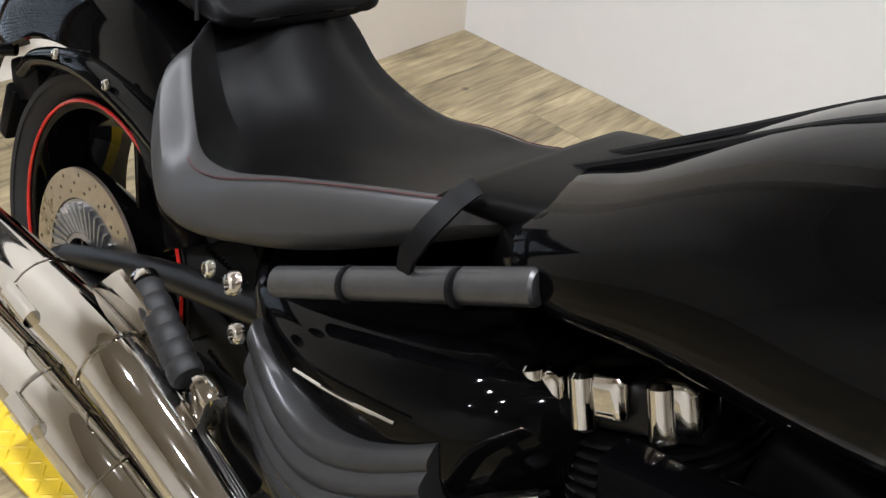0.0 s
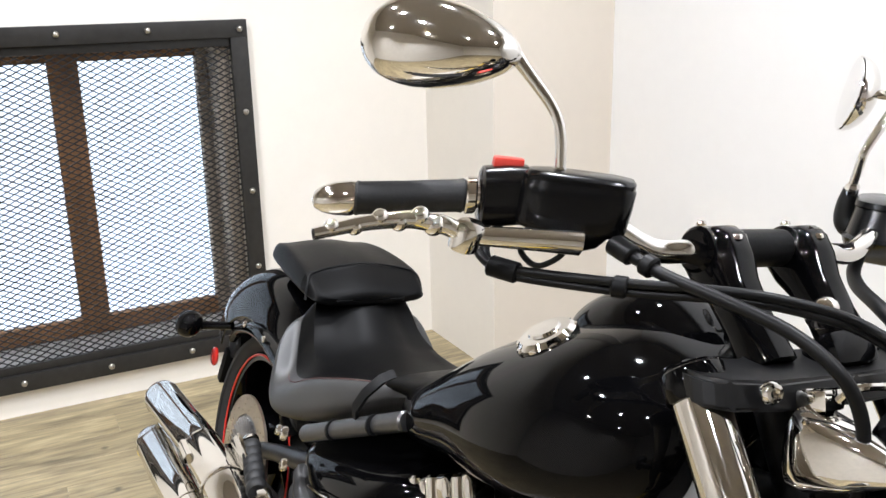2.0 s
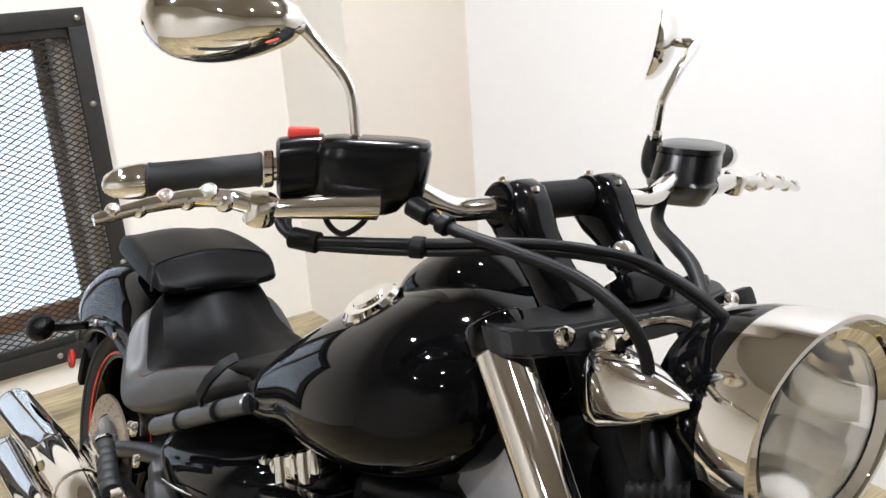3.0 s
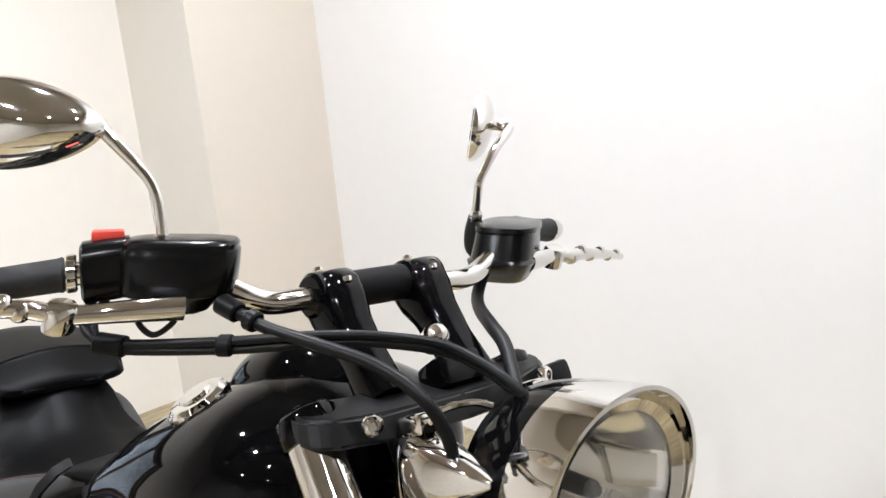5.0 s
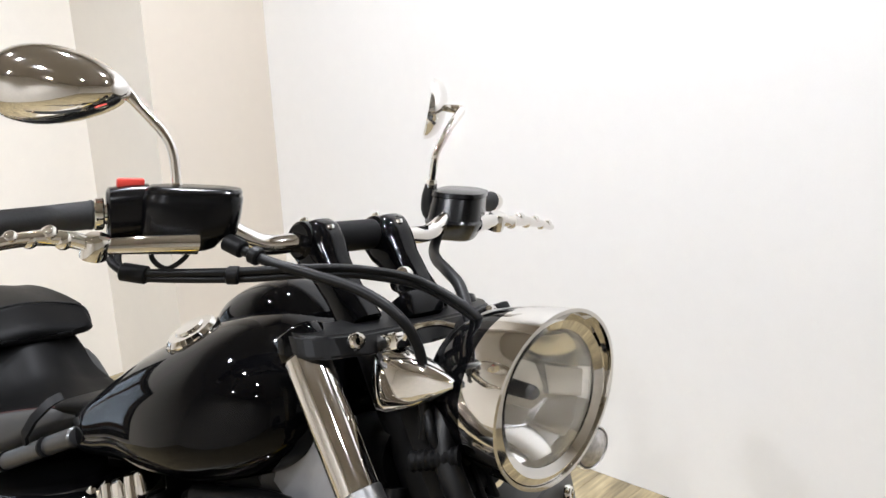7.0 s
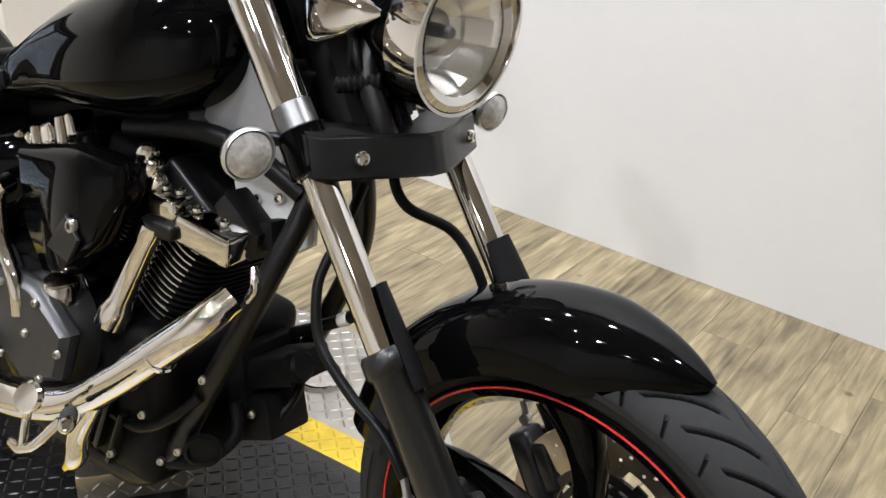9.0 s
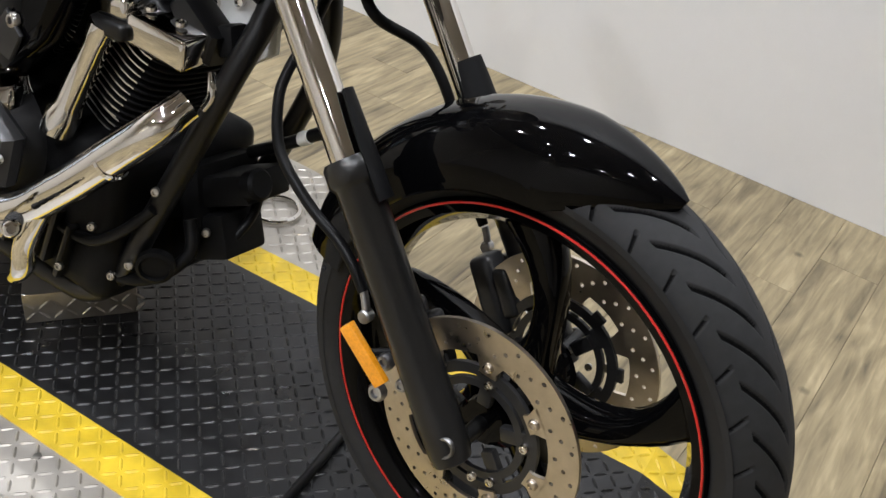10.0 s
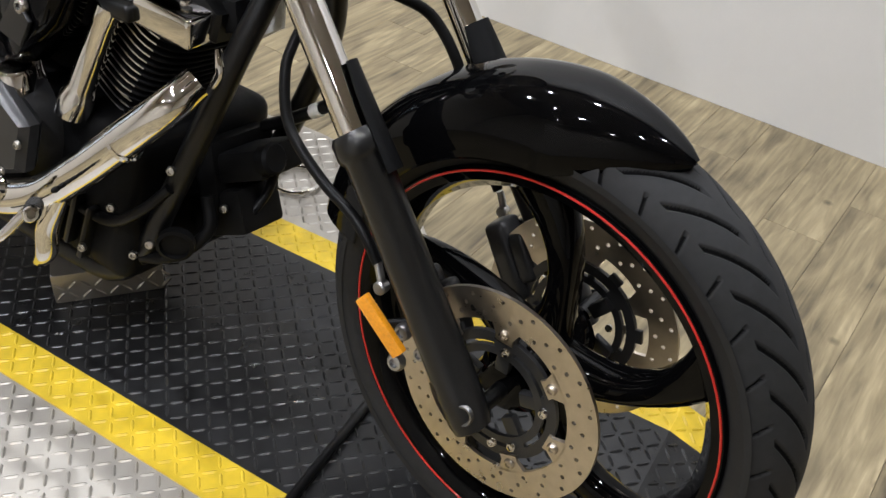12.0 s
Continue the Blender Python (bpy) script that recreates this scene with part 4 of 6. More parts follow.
    if side < 0:
        st = [vec(-0.81, -0.241, 1.21), vec(-0.818, -0.247, 1.255), vec(-0.829, -0.258, 1.283), vec(-0.852, -0.285, 1.318), vec(-0.864, -0.3, 1.336)]
        hc, fwd, tall = vec(-0.918, -0.363, 1.337), vec(0.72, -0.68, 0.05), 1.2
        lx = (vec(-0.99, -0.43, 1.345) - vec(-0.86, -0.305, 1.337)).normalized()
    else:
        st = [vec(-0.794, 0.232, 1.206), vec(-0.786, 0.224, 1.243), vec(-0.783, 0.224, 1.263), vec(-0.786, 0.251, 1.303), vec(-0.808, 0.298, 1.33), vec(-0.822, 0.296, 1.335), vec(-0.87, 0.303, 1.334)]
        hc, fwd, tall = vec(-0.887, 0.302, 1.332), vec(0.714, 0.7, -0.05), 1.3
        lx = vec(-0.7, 0.714, 0)
    tube(bm, st, [0.0062, 0.0062, 0.006, 0.0068, 0.0085] if side < 0 else [0.0062, 0.0062, 0.006, 0.007, 0.0085, 0.008, 0.006], 14, 5)
    lathe(bm, [(0.009, 0), (0.0095, 0.004), (0.0095, 0.014), (0.007, 0.018)], axis_pose(st[0] - vec(0, 0, 0.008), st[1]), 6)
    mir = bar_part("mirror", bm, M_CHROME, moto, "chrome teardrop mirror on a bent stem")
    if side > 0:
        bm = bmesh.new()
        tube(bm, [(-0.795, 0.233, 1.208), (-0.796, 0.233, 1.185), (-0.792, 0.236, 1.163), (-0.775, 0.244, 1.152)], [0.01, 0.013, 0.015, 0.016], 14, 4)
        bar_part("mirror_perch", bm, M_SATIN, mir, "black mirror perch")
    fwd = (fwd - lx * fwd.dot(lx)).normalized()
    upv = lx.cross(fwd)
    if upv.z < 0:
        upv = -upv
    bm = bmesh.new()
    rings = []
    for t in range(15):
        v = math.pi * (t + 0.0) / 14 / 2
        k = max(0.02, math.cos(v) ** 0.75)
        off = math.sin(v) * (0.05 if side < 0 else 0.032)
        rings.append([hc + lx * (0.094 * k * math.cos(u) * (1.0)) + upv * (0.046 * tall * k * math.sin(u) * (1.06 - 0.28 * math.cos(u) * -1) * 0.85) + fwd * off for u in [2 * math.pi * j / 36 for j in range(36)]])
    skin(bm, rings)
    bar_part("mirror_shell", bm, M_CHROME, mir, "chrome teardrop mirror shell")
    bm = bmesh.new()
    skin(bm, [[hc - fwd * d + lx * (0.09 * math.cos(u)) + upv * (0.0375 * tall * math.sin(u) * (1.06 + 0.28 * math.cos(u))) for u in [2 * math.pi * j / 36 for j in range(36)]] for d in (0.0025, 0.001)])
    bar_part("mirror_glass", bm, M_MIRROR, mir, "mirror glass")
    MADE.clear()


# cables
def cable(name, pts, r, label=""):
    bm = bmesh.new()
    tube(bm, pts, r, 10, 6)
    return part(name, bm, M_HOSE, moto, label)


cable("throttle_cable", [(-0.838, -0.3, 1.155), (-0.838, -0.312, 1.132), (-0.818, -0.312, 1.116), (-0.785, -0.298, 1.112), (-0.696, -0.222, 1.12), (-0.62, -0.16, 1.131), (-0.571, -0.11, 1.131), (-0.531, -0.05, 1.116), (-0.458, -0.02, 1.08), (-0.46, 0.0, 1.03)], 0.0052, "black throttle cable")
cable("throttle_cable", [(-0.83, -0.292, 1.152), (-0.83, -0.304, 1.127), (-0.81, -0.304, 1.109), (-0.779, -0.29, 1.105), (-0.69, -0.214, 1.111), (-0.615, -0.152, 1.123), (-0.566, -0.1, 1.122), (-0.526, -0.04, 1.105), (-0.452, -0.01, 1.065), (-0.455, 0.01, 1.02)], 0.005, "black throttle cable")
for p, q in (((-0.808, -0.309, 1.111), (-0.778, -0.29, 1.109)), ((-0.702, -0.226, 1.115), (-0.689, -0.216, 1.116))):
    bm = bmesh.new()
    rod(bm, p, q, 0.0115, seg=14, bev=0.002)
    part("cable_clip", bm, M_MATTE, moto)
cable("brake_hose", [(-0.745, -0.205, 1.15), (-0.73, -0.2, 1.146), (-0.67, -0.19, 1.134), (-0.614, -0.17, 1.126), (-0.548, -0.14, 1.112), (-0.499, -0.12, 1.087), (-0.479, -0.1, 1.049), (-0.472, -0.09, 1.0), (-0.47, -0.08, 0.94)], 0.0066, "thick black brake hose")
for p, q in (((-0.742, -0.204, 1.15), (-0.712, -0.198, 1.143)), ((-0.697, -0.196, 1.14), (-0.683, -0.193, 1.137))):
    bm = bmesh.new()
    rod(bm, p, q, 0.0115, seg=14, bev=0.002)
    part("hose_sleeve", bm, M_HOSE, moto)
cable("clutch_cable", [(-0.745, 0.215, 1.16), (-0.727, 0.19, 1.137), (-0.71, 0.165, 1.115), (-0.675, 0.135, 1.106), (-0.62, 0.1, 1.1), (-0.575, 0.08, 1.085), (-0.515, 0.04, 1.045), (-0.47, 0.01, 0.985)], 0.0085, "thick black clutch cable")
cable("brake_hose", [(-0.43, -0.05, 0.78), (-0.42, -0.09, 0.72), (-0.419, -0.115, 0.68), (-0.412, -0.13, 0.645), (-0.383, -0.14, 0.587), (-0.318, -0.14, 0.54), (-0.262, -0.14, 0.516), (-0.226, -0.147, 0.5), (-0.2, -0.147, 0.475)], 0.0075, "thick black brake hose")
cable("brake_hose", [(-0.45, 0.03, 0.83), (-0.435, 0.022, 0.78), (-0.397, 0.02, 0.744), (-0.348, 0.08, 0.71), (-0.297, 0.1, 0.652), (-0.27, 0.12, 0.58), (-0.2, 0.14, 0.48)], 0.008, "thick black brake hose")
cable("switch_wire", [(-0.83, -0.25, 1.145), (-0.84, -0.25, 1.12), (-0.81, -0.245, 1.108), (-0.785, -0.235, 1.125), (-0.78, -0.23, 1.145)], 0.0035)

# headlight: chrome shell with a hooded rim
HC, HAX = vec(-0.36, 0.008, 1.0), vec(0.98, -0.08, 0.07).normalized()
bm = bmesh.new()
m = axis_pose(HC, HC + HAX, (0, 1, 0))
lathe(bm, [(0.02, -0.155), (0.05, -0.15), (0.077, -0.13), (0.092, -0.1), (0.0995, -0.066), (0.1015, -0.046), (0.099, -0.043), (0.09, -0.04)], m, 56, False)
head = part("headlight", bm, M_PAINT, moto, "round chrome headlight with a hooded rim")
bm = bmesh.new()
rings = []
N = 64
for depth, r, in_ in ((-0.05, 0.0985, 0), (-0.048, 0.1025, 0), (-0.03, 0.105, 0), (0.0, 0.1072, 0), (1, 0.1085, 0), (1.0, 0.104, 1), (0.0, 0.099, 1), (-0.015, 0.096, 1)):
    ring = []
    for k in range(N):
        a = 2 * math.pi * k / N
        up = (m.to_3x3() @ vec(math.cos(a), math.sin(a), 0)).z
        hood = 0.01 + 0.015 * max(0.0, (up + 0.6) / 1.6) ** 1.2
        h = hood if depth == 1 else depth
        ring.append(m @ vec(r * math.cos(a), r * math.sin(a), h))
    rings.append(ring)
skin(bm, rings, False)
part("headlight_rim", bm, M_CHROME, head, "chrome hooded headlight rim")
bm = bmesh.new()
lathe(bm, [(0.086, -0.004), (0.084, 0.003), (0.06, 0.012), (0.02, 0.015), (0.0005, 0.0155)], m, 48)
lens = part("headlight_lens", bm, M_LENS, head, "clear headlight lens")
lens.visible_shadow = False
bm = bmesh.new()
lathe(bm, [(0.094, -0.003), (0.078, -0.03), (0.05, -0.052), (0.02, -0.06), (0.0005, -0.061)], m, 14, False)
part("reflector_bowl", bm, M_REFL, head, "silvered faceted reflector bowl", smooth=0)
bm = bmesh.new()
lathe(bm, [(0.082, 0.0), (0.1, -0.005), (0.102, 0.008), (0.093, 0.012), (0.082, 0.006), (0.082, 0.0)], m, 56, False)
part("lens_ring", bm, M_CHROME, head, "polished ring round the lens")
for k in range(10):
    a = 2 * math.pi * (k + 0.5) / 10
    bm = bmesh.new()
    block(bm, m @ pose(0.066 * math.cos(a), 0.066 * math.sin(a), -0.036, 0, 0, math.degrees(a)) @ pose(0, 0, 0, 0, -33, 0), 0.034, 0.03, 0.004, 0.0015)
    part("reflector_facet", bm, M_REFL, head)
bm = bmesh.new()
rod(bm, m @ vec(0, 0, -0.05), m @ vec(0, 0, -0.02), 0.0085, seg=16, bev=0.003)
part("bulb_cap", bm, M_SATIN, head, "dark bulb cap")
bm = bmesh.new()
tube(bm, [(-0.47, 0.05, 0.98), (-0.47, 0.055, 0.93), (-0.45, 0.05, 0.87)], 0.01, 10, 4)
tube(bm, [(-0.46, -0.06, 0.98), (-0.44, -0.075, 0.93), (-0.40, -0.07, 0.87), (-0.39, -0.05, 0.84)], 0.016, 10, 4)
part("headlight_bracket", bm, M_SATIN, head, "black headlight bracket")
# chrome wedge cover beside the light
for s in (-1, 1):
    bm = bmesh.new()
    a, b = vec(-0.545, 0.085 * s, 0.995), vec(-0.425, 0.09 * s, 1.018)
    m2 = axis_pose(a, b, (0, 0, 1))
    L = (b - a).length
    rings = []
    for f, hw, hh in ((0.0, 0.02, 0.03), (0.06, 0.026, 0.038), (0.2, 0.027, 0.04), (0.55, 0.022, 0.029), (0.85, 0.013, 0.014), (1.0, 0.004, 0.004)):
        rings.append([m2 @ vec(hw * math.copysign(abs(math.cos(u)) ** 0.6, math.cos(u)), hh * math.copysign(abs(math.sin(u)) ** 0.6, math.sin(u)), f * L) for u in [2 * math.pi * j / 24 for j in range(24)]])
    skin(bm, rings)
    part("side_cover", bm, M_CHROME, head, "chrome wedge-shaped side cover")
    bm = bmesh.new()
    block(bm, pose(-0.535, 0.085 * s, 1.045, 0, -20, 0), 0.035, 0.03, 0.022, 0.006)
    part("cover_tab", bm, M_CHROME, head)
bm = bmesh.new()
tube(bm, [(-0.51, -0.095, 1.055), (-0.5, -0.09, 1.07), (-0.49, -0.06, 1.073), (-0.475, -0.045, 1.07)], 0.004, 8, 4)
part("cable_guide", bm, M_CHROME, moto, "chrome wire cable guide")
bm = bmesh.new()
block(bm, pose(-0.565, 0.16, 1.04, 0, -30, 10), 0.028, 0.045, 0.03, 0.008)
part("relay_box", bm, M_MATTE, moto, "black plastic box on the fork clamp")
bm = bmesh.new()
lathe(bm, [(0.012, 0), (0.017, 0.012), (0.016, 0.026), (0.008, 0.036), (0.0005, 0.038)], axis_pose((-0.64, 0.02, 1.085), (-0.6, -0.0, 1.13)), 24)
part("indicator_pod", bm, M_CHROME, moto, "small chrome pod by the risers")
bm = bmesh.new()
block(bm, pose(-0.6, 0.02, 1.062, 0, -40, 0), 0.045, 0.07, 0.04, 0.012)
part("ignition_cover", bm, M_PAINT, moto, "gloss black cover between the risers")

# front turn signals
for s in (-1, 1):
    c = vec(-0.445, 0.268 * s, 0.85)
    ax = vec(1.0, -0.4 if s < 0 else -0.2, 0.03).normalized()
    bm = bmesh.new()
    lathe(bm, [(0.009, -0.04), (0.02, -0.032), (0.029, -0.014), (0.0315, 0), (0.0315, 0.005), (0.029, 0.006)], axis_pose(c, c + ax), 32)
    sig = part("turn_signal", bm, M_SATIN, moto, "round front turn signal")
    bm = bmesh.new()
    lathe(bm, [(0.0295, 0.0), (0.033, 0.0), (0.033, 0.007), (0.031, 0.01), (0.0295, 0.008), (0.0295, 0.0)], axis_pose(c, c + ax), 36, False)
    part("bezel", bm, M_FIN, sig, "bright metal bezel")
    bm = bmesh.new()
    lathe(bm, [(0.0295, 0.003), (0.028, 0.009), (0.019, 0.014), (0.007, 0.0165), (0.0005, 0.017)], axis_pose(c, c + ax), 32)
    part("signal_lens", bm, M_SMOKE, sig, "frosted clear signal lens")
    bm = bmesh.new()
    tube(bm, [c - ax * 0.03, c - ax * 0.045 - vec(0, 0.05 * s, 0), vec(-0.46, 0.15 * s, 0.845)], 0.009, 10, 4)
    part("signal_stem", bm, M_SATIN, sig)

# front fender
bm = bmesh.new()
rings = []
for t in range(41):
    f = t / 40
    ang = math.radians(70.8 + 98.2 * f)
    taper = min(1, (f * 4.2 + 0.02)) ** 0.6
    hw = 0.073 * taper * (1 - 0.15 * max(0, f - 0.8) / 0.2)
    rr = 0.383 + 0.006 * math.sin(math.pi * f) - 0.012 * (1 - taper)
    out, inn = [], []
    for j in range(17):
        u = -1 + 2 * j / 16
        drop = 0.085 * taper * abs(u) ** 2.8
        d = rr - drop
        y = hw * math.sin(u * math.pi / 2) if abs(u) < 1 else hw * u
        out.append(FW + vec(d * math.cos(ang), y, d * math.sin(ang)))
        inn.append(FW + vec((d - 0.003) * math.cos(ang), y * 0.97, (d - 0.003) * math.sin(ang)))
    rings.append(out + inn[::-1])
skin(bm, rings)
fender = part("front_fender", bm, M_PAINT, moto, "gloss black pointed front fender")
fender.data.transform(STEER)
# tank
bm = bmesh.new()
rows = blend_rows([(-1.25, 0.755, 0.05, 0.02, 0.02), (-1.215, 0.764, 0.135, 0.045, 0.045), (-1.14, 0.79, 0.172, 0.066, 0.065), (-1.03, 0.838, 0.188, 0.103, 0.09), (-0.91, 0.866, 0.205, 0.135, 0.1), (-0.81, 0.885, 0.203, 0.148, 0.1), (-0.73, 0.905, 0.178, 0.118, 0.09), (-0.68, 0.92, 0.135, 0.075, 0.07), (-0.655, 0.925, 0.07, 0.03, 0.04)], 5)
skin(bm, [oval(x, zc, hw, top, bot, 48, 2.25, 0.0, 3.6) for x, zc, hw, top, bot in rows])
tank = part("fuel_tank", bm, M_PAINT, moto, "gloss black teardrop fuel tank", smooth=60)
bm = bmesh.new()
rows = blend_rows([(-0.99, 0.955, 0.02, 0.02, 0.02), (-0.955, 0.972, 0.055, 0.045, 0.03), (-0.9, 0.99, 0.075, 0.06, 0.03), (-0.83, 1.005, 0.075, 0.06, 0.03), (-0.76, 1.0, 0.055, 0.04, 0.03), (-0.71, 0.985, 0.025, 0.02, 0.02)], 5)
skin(bm, [oval(x, zc, hw, top, bot, 36, 2.2) for x, zc, hw, top, bot in rows])
pod = part("instrument_pod", bm, M_PAINT, tank, "gloss black instrument pod on the tank", smooth=60)
bm = bmesh.new()
tube(bm, [(-1.225, -0.03, 0.803), (-1.12, -0.045, 0.872), (-1.0, -0.055, 0.952), (-0.9, -0.06, 0.999), (-0.8, -0.06, 1.022), (-0.72, -0.045, 1.01)], 0.006, 8, 5)
tube(bm, [(-1.225, 0.03, 0.803), (-1.12, 0.045, 0.872), (-1.0, 0.055, 0.952), (-0.9, 0.06, 0.999), (-0.8, 0.06, 1.022), (-0.72, 0.045, 1.01)], 0.006, 8, 5)
part("trim_seam", bm, M_MATTE, tank, "raised black seam trim")
bm = bmesh.new()
m = axis_pose((-0.91, -0.118, 0.972), (-0.945, -0.205, 1.12))
lathe(bm, [(0.036, 0), (0.04, 0.006), (0.04, 0.014), (0.034, 0.021), (0.022, 0.022), (0.02, 0.026), (0.0005, 0.027)], m, 36)
cap = part("fuel_cap", bm, M_CHROME, tank, "chrome scalloped fuel cap")
for k in range(9):
    a = 2 * math.pi * k / 9
    bm = bmesh.new()
    block(bm, m @ pose(0.038 * math.cos(a), 0.038 * math.sin(a), 0.009, 0, 0, math.degrees(a)), 0.008, 0.012, 0.014, 0.003)
    part("cap_lobe", bm, M_CHROME, cap)

# rider's seat
def cushion(rows, edge=0.9, tilt=0.0):
    rings = []
    for x, hw, te, tc, zb in rows:
        full = 0.2 + 0.55 * min(1.0, max(0.0, (-1.45 - x) / 0.15)) if tilt else 0.2
        roll = tilt * min(1.0, max(0.0, (x + 1.57) / 0.16))
        if tilt:
            edge = 0.9 - 0.13 * min(1.0, max(0.0, (-1.5 - x) / 0.16))
        half = [(0.0, zb), (0.55 * hw, zb), (0.9 * hw, zb + 0.004), (hw, zb + 0.022), (hw * 1.0, (zb + te) / 2), (hw * 0.988, te - 0.012), (hw * (edge + 0.05), te), (hw * edge, te + 0.004), (hw * (edge - 0.16), te * (1 - full) + tc * full), (hw * 0.45, te * 0.4 + tc * 0.6), (hw * 0.18, tc), (0.0, tc)]
        ring = [vec(x, -y, z) for y, z in half] + [vec(x, y, z) for y, z in half[-2:0:-1]]
        for p in ring:
            p.z -= roll * (p.y + 0.2)
        rings.append(ring)
    return rings


bm = bmesh.new()
SEAT = blend_rows([(-1.2, 0.1, 0.8, 0.812, 0.775), (-1.27, 0.155, 0.785, 0.78, 0.735), (-1.37, 0.187, 0.754, 0.748, 0.676), (-1.47, 0.2, 0.715, 0.722, 0.625), (-1.57, 0.206, 0.668, 0.724, 0.588), (-1.64, 0.2, 0.655, 0.762, 0.58), (-1.69, 0.184, 0.705, 0.798, 0.61), (-1.725, 0.16, 0.745, 0.812, 0.65), (-1.75, 0.115, 0.75, 0.8, 0.68)], 4)
skin(bm, cushion(SEAT, 0.9, 0.11))
bm.faces.ensure_lookup_table()
for n in range(len(SEAT) - 1):
    for k in range(22):
        # flanks outside the stitched seam
        if k < 7 or k > 14:
            bm.faces[n * 22 + k].material_index = 1
seat = part("rider_seat", bm, M_VINYL, moto, "black vinyl bucket seat with dark red stitching", smooth=70, mats=(M_BORDER,))
md = seat.modifiers.new("soft", "SUBSURF")
md.levels = md.render_levels = 1
for s in (-1, 1):
    bm = bmesh.new()
    tube(bm, [(x, s * hw * (0.945 - 0.13 * min(1.0, max(0.0, (-1.5 - x) / 0.16))), te + 0.0015 - 0.11 * min(1.0, max(0.0, (x + 1.57) / 0.16)) * (s * hw * 0.945 + 0.2)) for x, hw, te, tc, zb in SEAT[2:-12]], 0.0009, 6, 1)
    part("seam", bm, M_STITCH, seat, "dark red stitched seam")
bm = bmesh.new()
rings = []
for p, w in ((vec(-1.262, -0.192, 0.722), 0.008), (vec(-1.257, -0.2, 0.748), 0.009), (vec(-1.25, -0.19, 0.776), 0.009), (vec(-1.245, -0.168, 0.8), 0.009), (vec(-1.243, -0.15, 0.808), 0.008)):
    rings.append([p + vec(-w, 0.002, 0.004), p + vec(-w, -0.004, 0.004), p + vec(w, -0.004, -0.004), p + vec(w, 0.002, -0.004)])
skin(bm, rings)
part("grab_strap", bm, M_MATTE, seat, "black strap at the seat's nose")
# nose flap between the seat and the tank
bm = bmesh.new()
skin(bm, [oval(x, zc, hw, t, b, 28, 2.6) for x, zc, hw, t, b in blend_rows([(-1.25, 0.775, 0.15, 0.02, 0.03), (-1.2, 0.79, 0.14, 0.025, 0.035), (-1.15, 0.8, 0.13, 0.03, 0.04), (-1.12, 0.8, 0.1, 0.02, 0.03)], 4)])
for v in bm.verts:
    v.co.x -= 0.8 * (0.82 - v.co.z)
part("seat_nose", bm, M_VINYL, seat, "black vinyl seat nose pad", smooth=60)
bm = bmesh.new()
skin(bm, [oval(x, zc, hw, t, b, 28, 2.6) for x, zc, hw, t, b in blend_rows([(-1.172, 0.796, 0.139, 0.03, 0.042), (-1.165, 0.798, 0.141, 0.034, 0.046), (-1.14, 0.803, 0.13, 0.034, 0.046), (-1.125, 0.803, 0.112, 0.024, 0.036)], 3)])
for v in bm.verts:
    v.co.x -= 0.8 * (0.82 - v.co.z)
part("nose_band", bm, M_MATTE, seat, "black band where the seat meets the tank", smooth=60)
# pillion pad
bm = bmesh.new()
PAD = blend_rows([(-1.668, 0.1, 0.8, 0.806, 0.79), (-1.68, 0.13, 0.812, 0.823, 0.785), (-1.735, 0.135, 0.838, 0.852, 0.785), (-1.75, 0.135, 0.843, 0.857, 0.786), (-1.83, 0.131, 0.85, 0.863, 0.788), (-1.93, 0.122, 0.851, 0.864, 0.79), (-2.01, 0.11, 0.838, 0.848, 0.79), (-2.035, 0.09, 0.815, 0.822, 0.792)], 4)
skin(bm, cushion(PAD, 0.9))
pad = part("pillion_seat", bm, M_VINYL, moto, "black vinyl pillion pad", smooth=70)
md = pad.modifiers.new("soft", "SUBSURF")
md.levels = md.render_levels = 1
bm = bmesh.new()
tube(bm, [(-1.7, -0.136, 0.795), (-1.715, -0.131, 0.825), (-1.735, -0.117, 0.842), (-1.748, -0.06, 0.852), (-1.75, 0, 0.857), (-1.748, 0.06, 0.852), (-1.735, 0.117, 0.842), (-1.715, 0.131, 0.825), (-1.7, 0.136, 0.795)], 0.003, 8, 5)
part("piping", bm, M_MATTE, pad, "black piping")

# rear wheel, fender and tail
bm = bmesh.new()
wheel_rim(bm, RW, 0.228, 0.085)
rear = part("rear_wheel", bm, M_PAINT, moto, "black cast rear wheel with a red rim stripe")
bm = bmesh.new()
lathe(bm, [(0.03, -0.1), (0.055, -0.09), (0.055, 0.09), (0.03, 0.1)], axis_pose(RW, RW + vec(0, 1, 0)), 28)
part("hub", bm, M_PAINT, rear)
for k in range(5):
    a = 2 * math.pi * k / 5 + 0.3
    bm = bmesh.new()
    rod(bm, RW + vec(0.045 * math.cos(a), 0, 0.045 * math.sin(a)), RW + vec(0.22 * math.cos(a + 0.25), 0, 0.22 * math.sin(a + 0.25)), 0.024, 0.02, 14)
    part("spoke", bm, M_PAINT, rear)
bm = bmesh.new()
tyre(bm, RW, 0.228, 0.085, 0.318, 0.05, 900, 24, 60)
part("tyre", bm, M_RUBBER, rear, "wide black rear tyre", smooth=25, mats=(M_GROOVE_SHADE,))
bm = bmesh.new()
tube(bm, [RW + vec(0.237 * math.cos(a * math.pi / 24), -0.0895, 0.237 * math.sin(a * math.pi / 24)) for a in range(49)], 0.003, 8, 2)
part("rim_stripe", bm, M_RED, rear, "thin red stripe")
bm = bmesh.new()
drilled_disc(bm, RW + vec(0.03, -0.118, 0.0), 0.11, 0.155, 0.006, -1, 18)
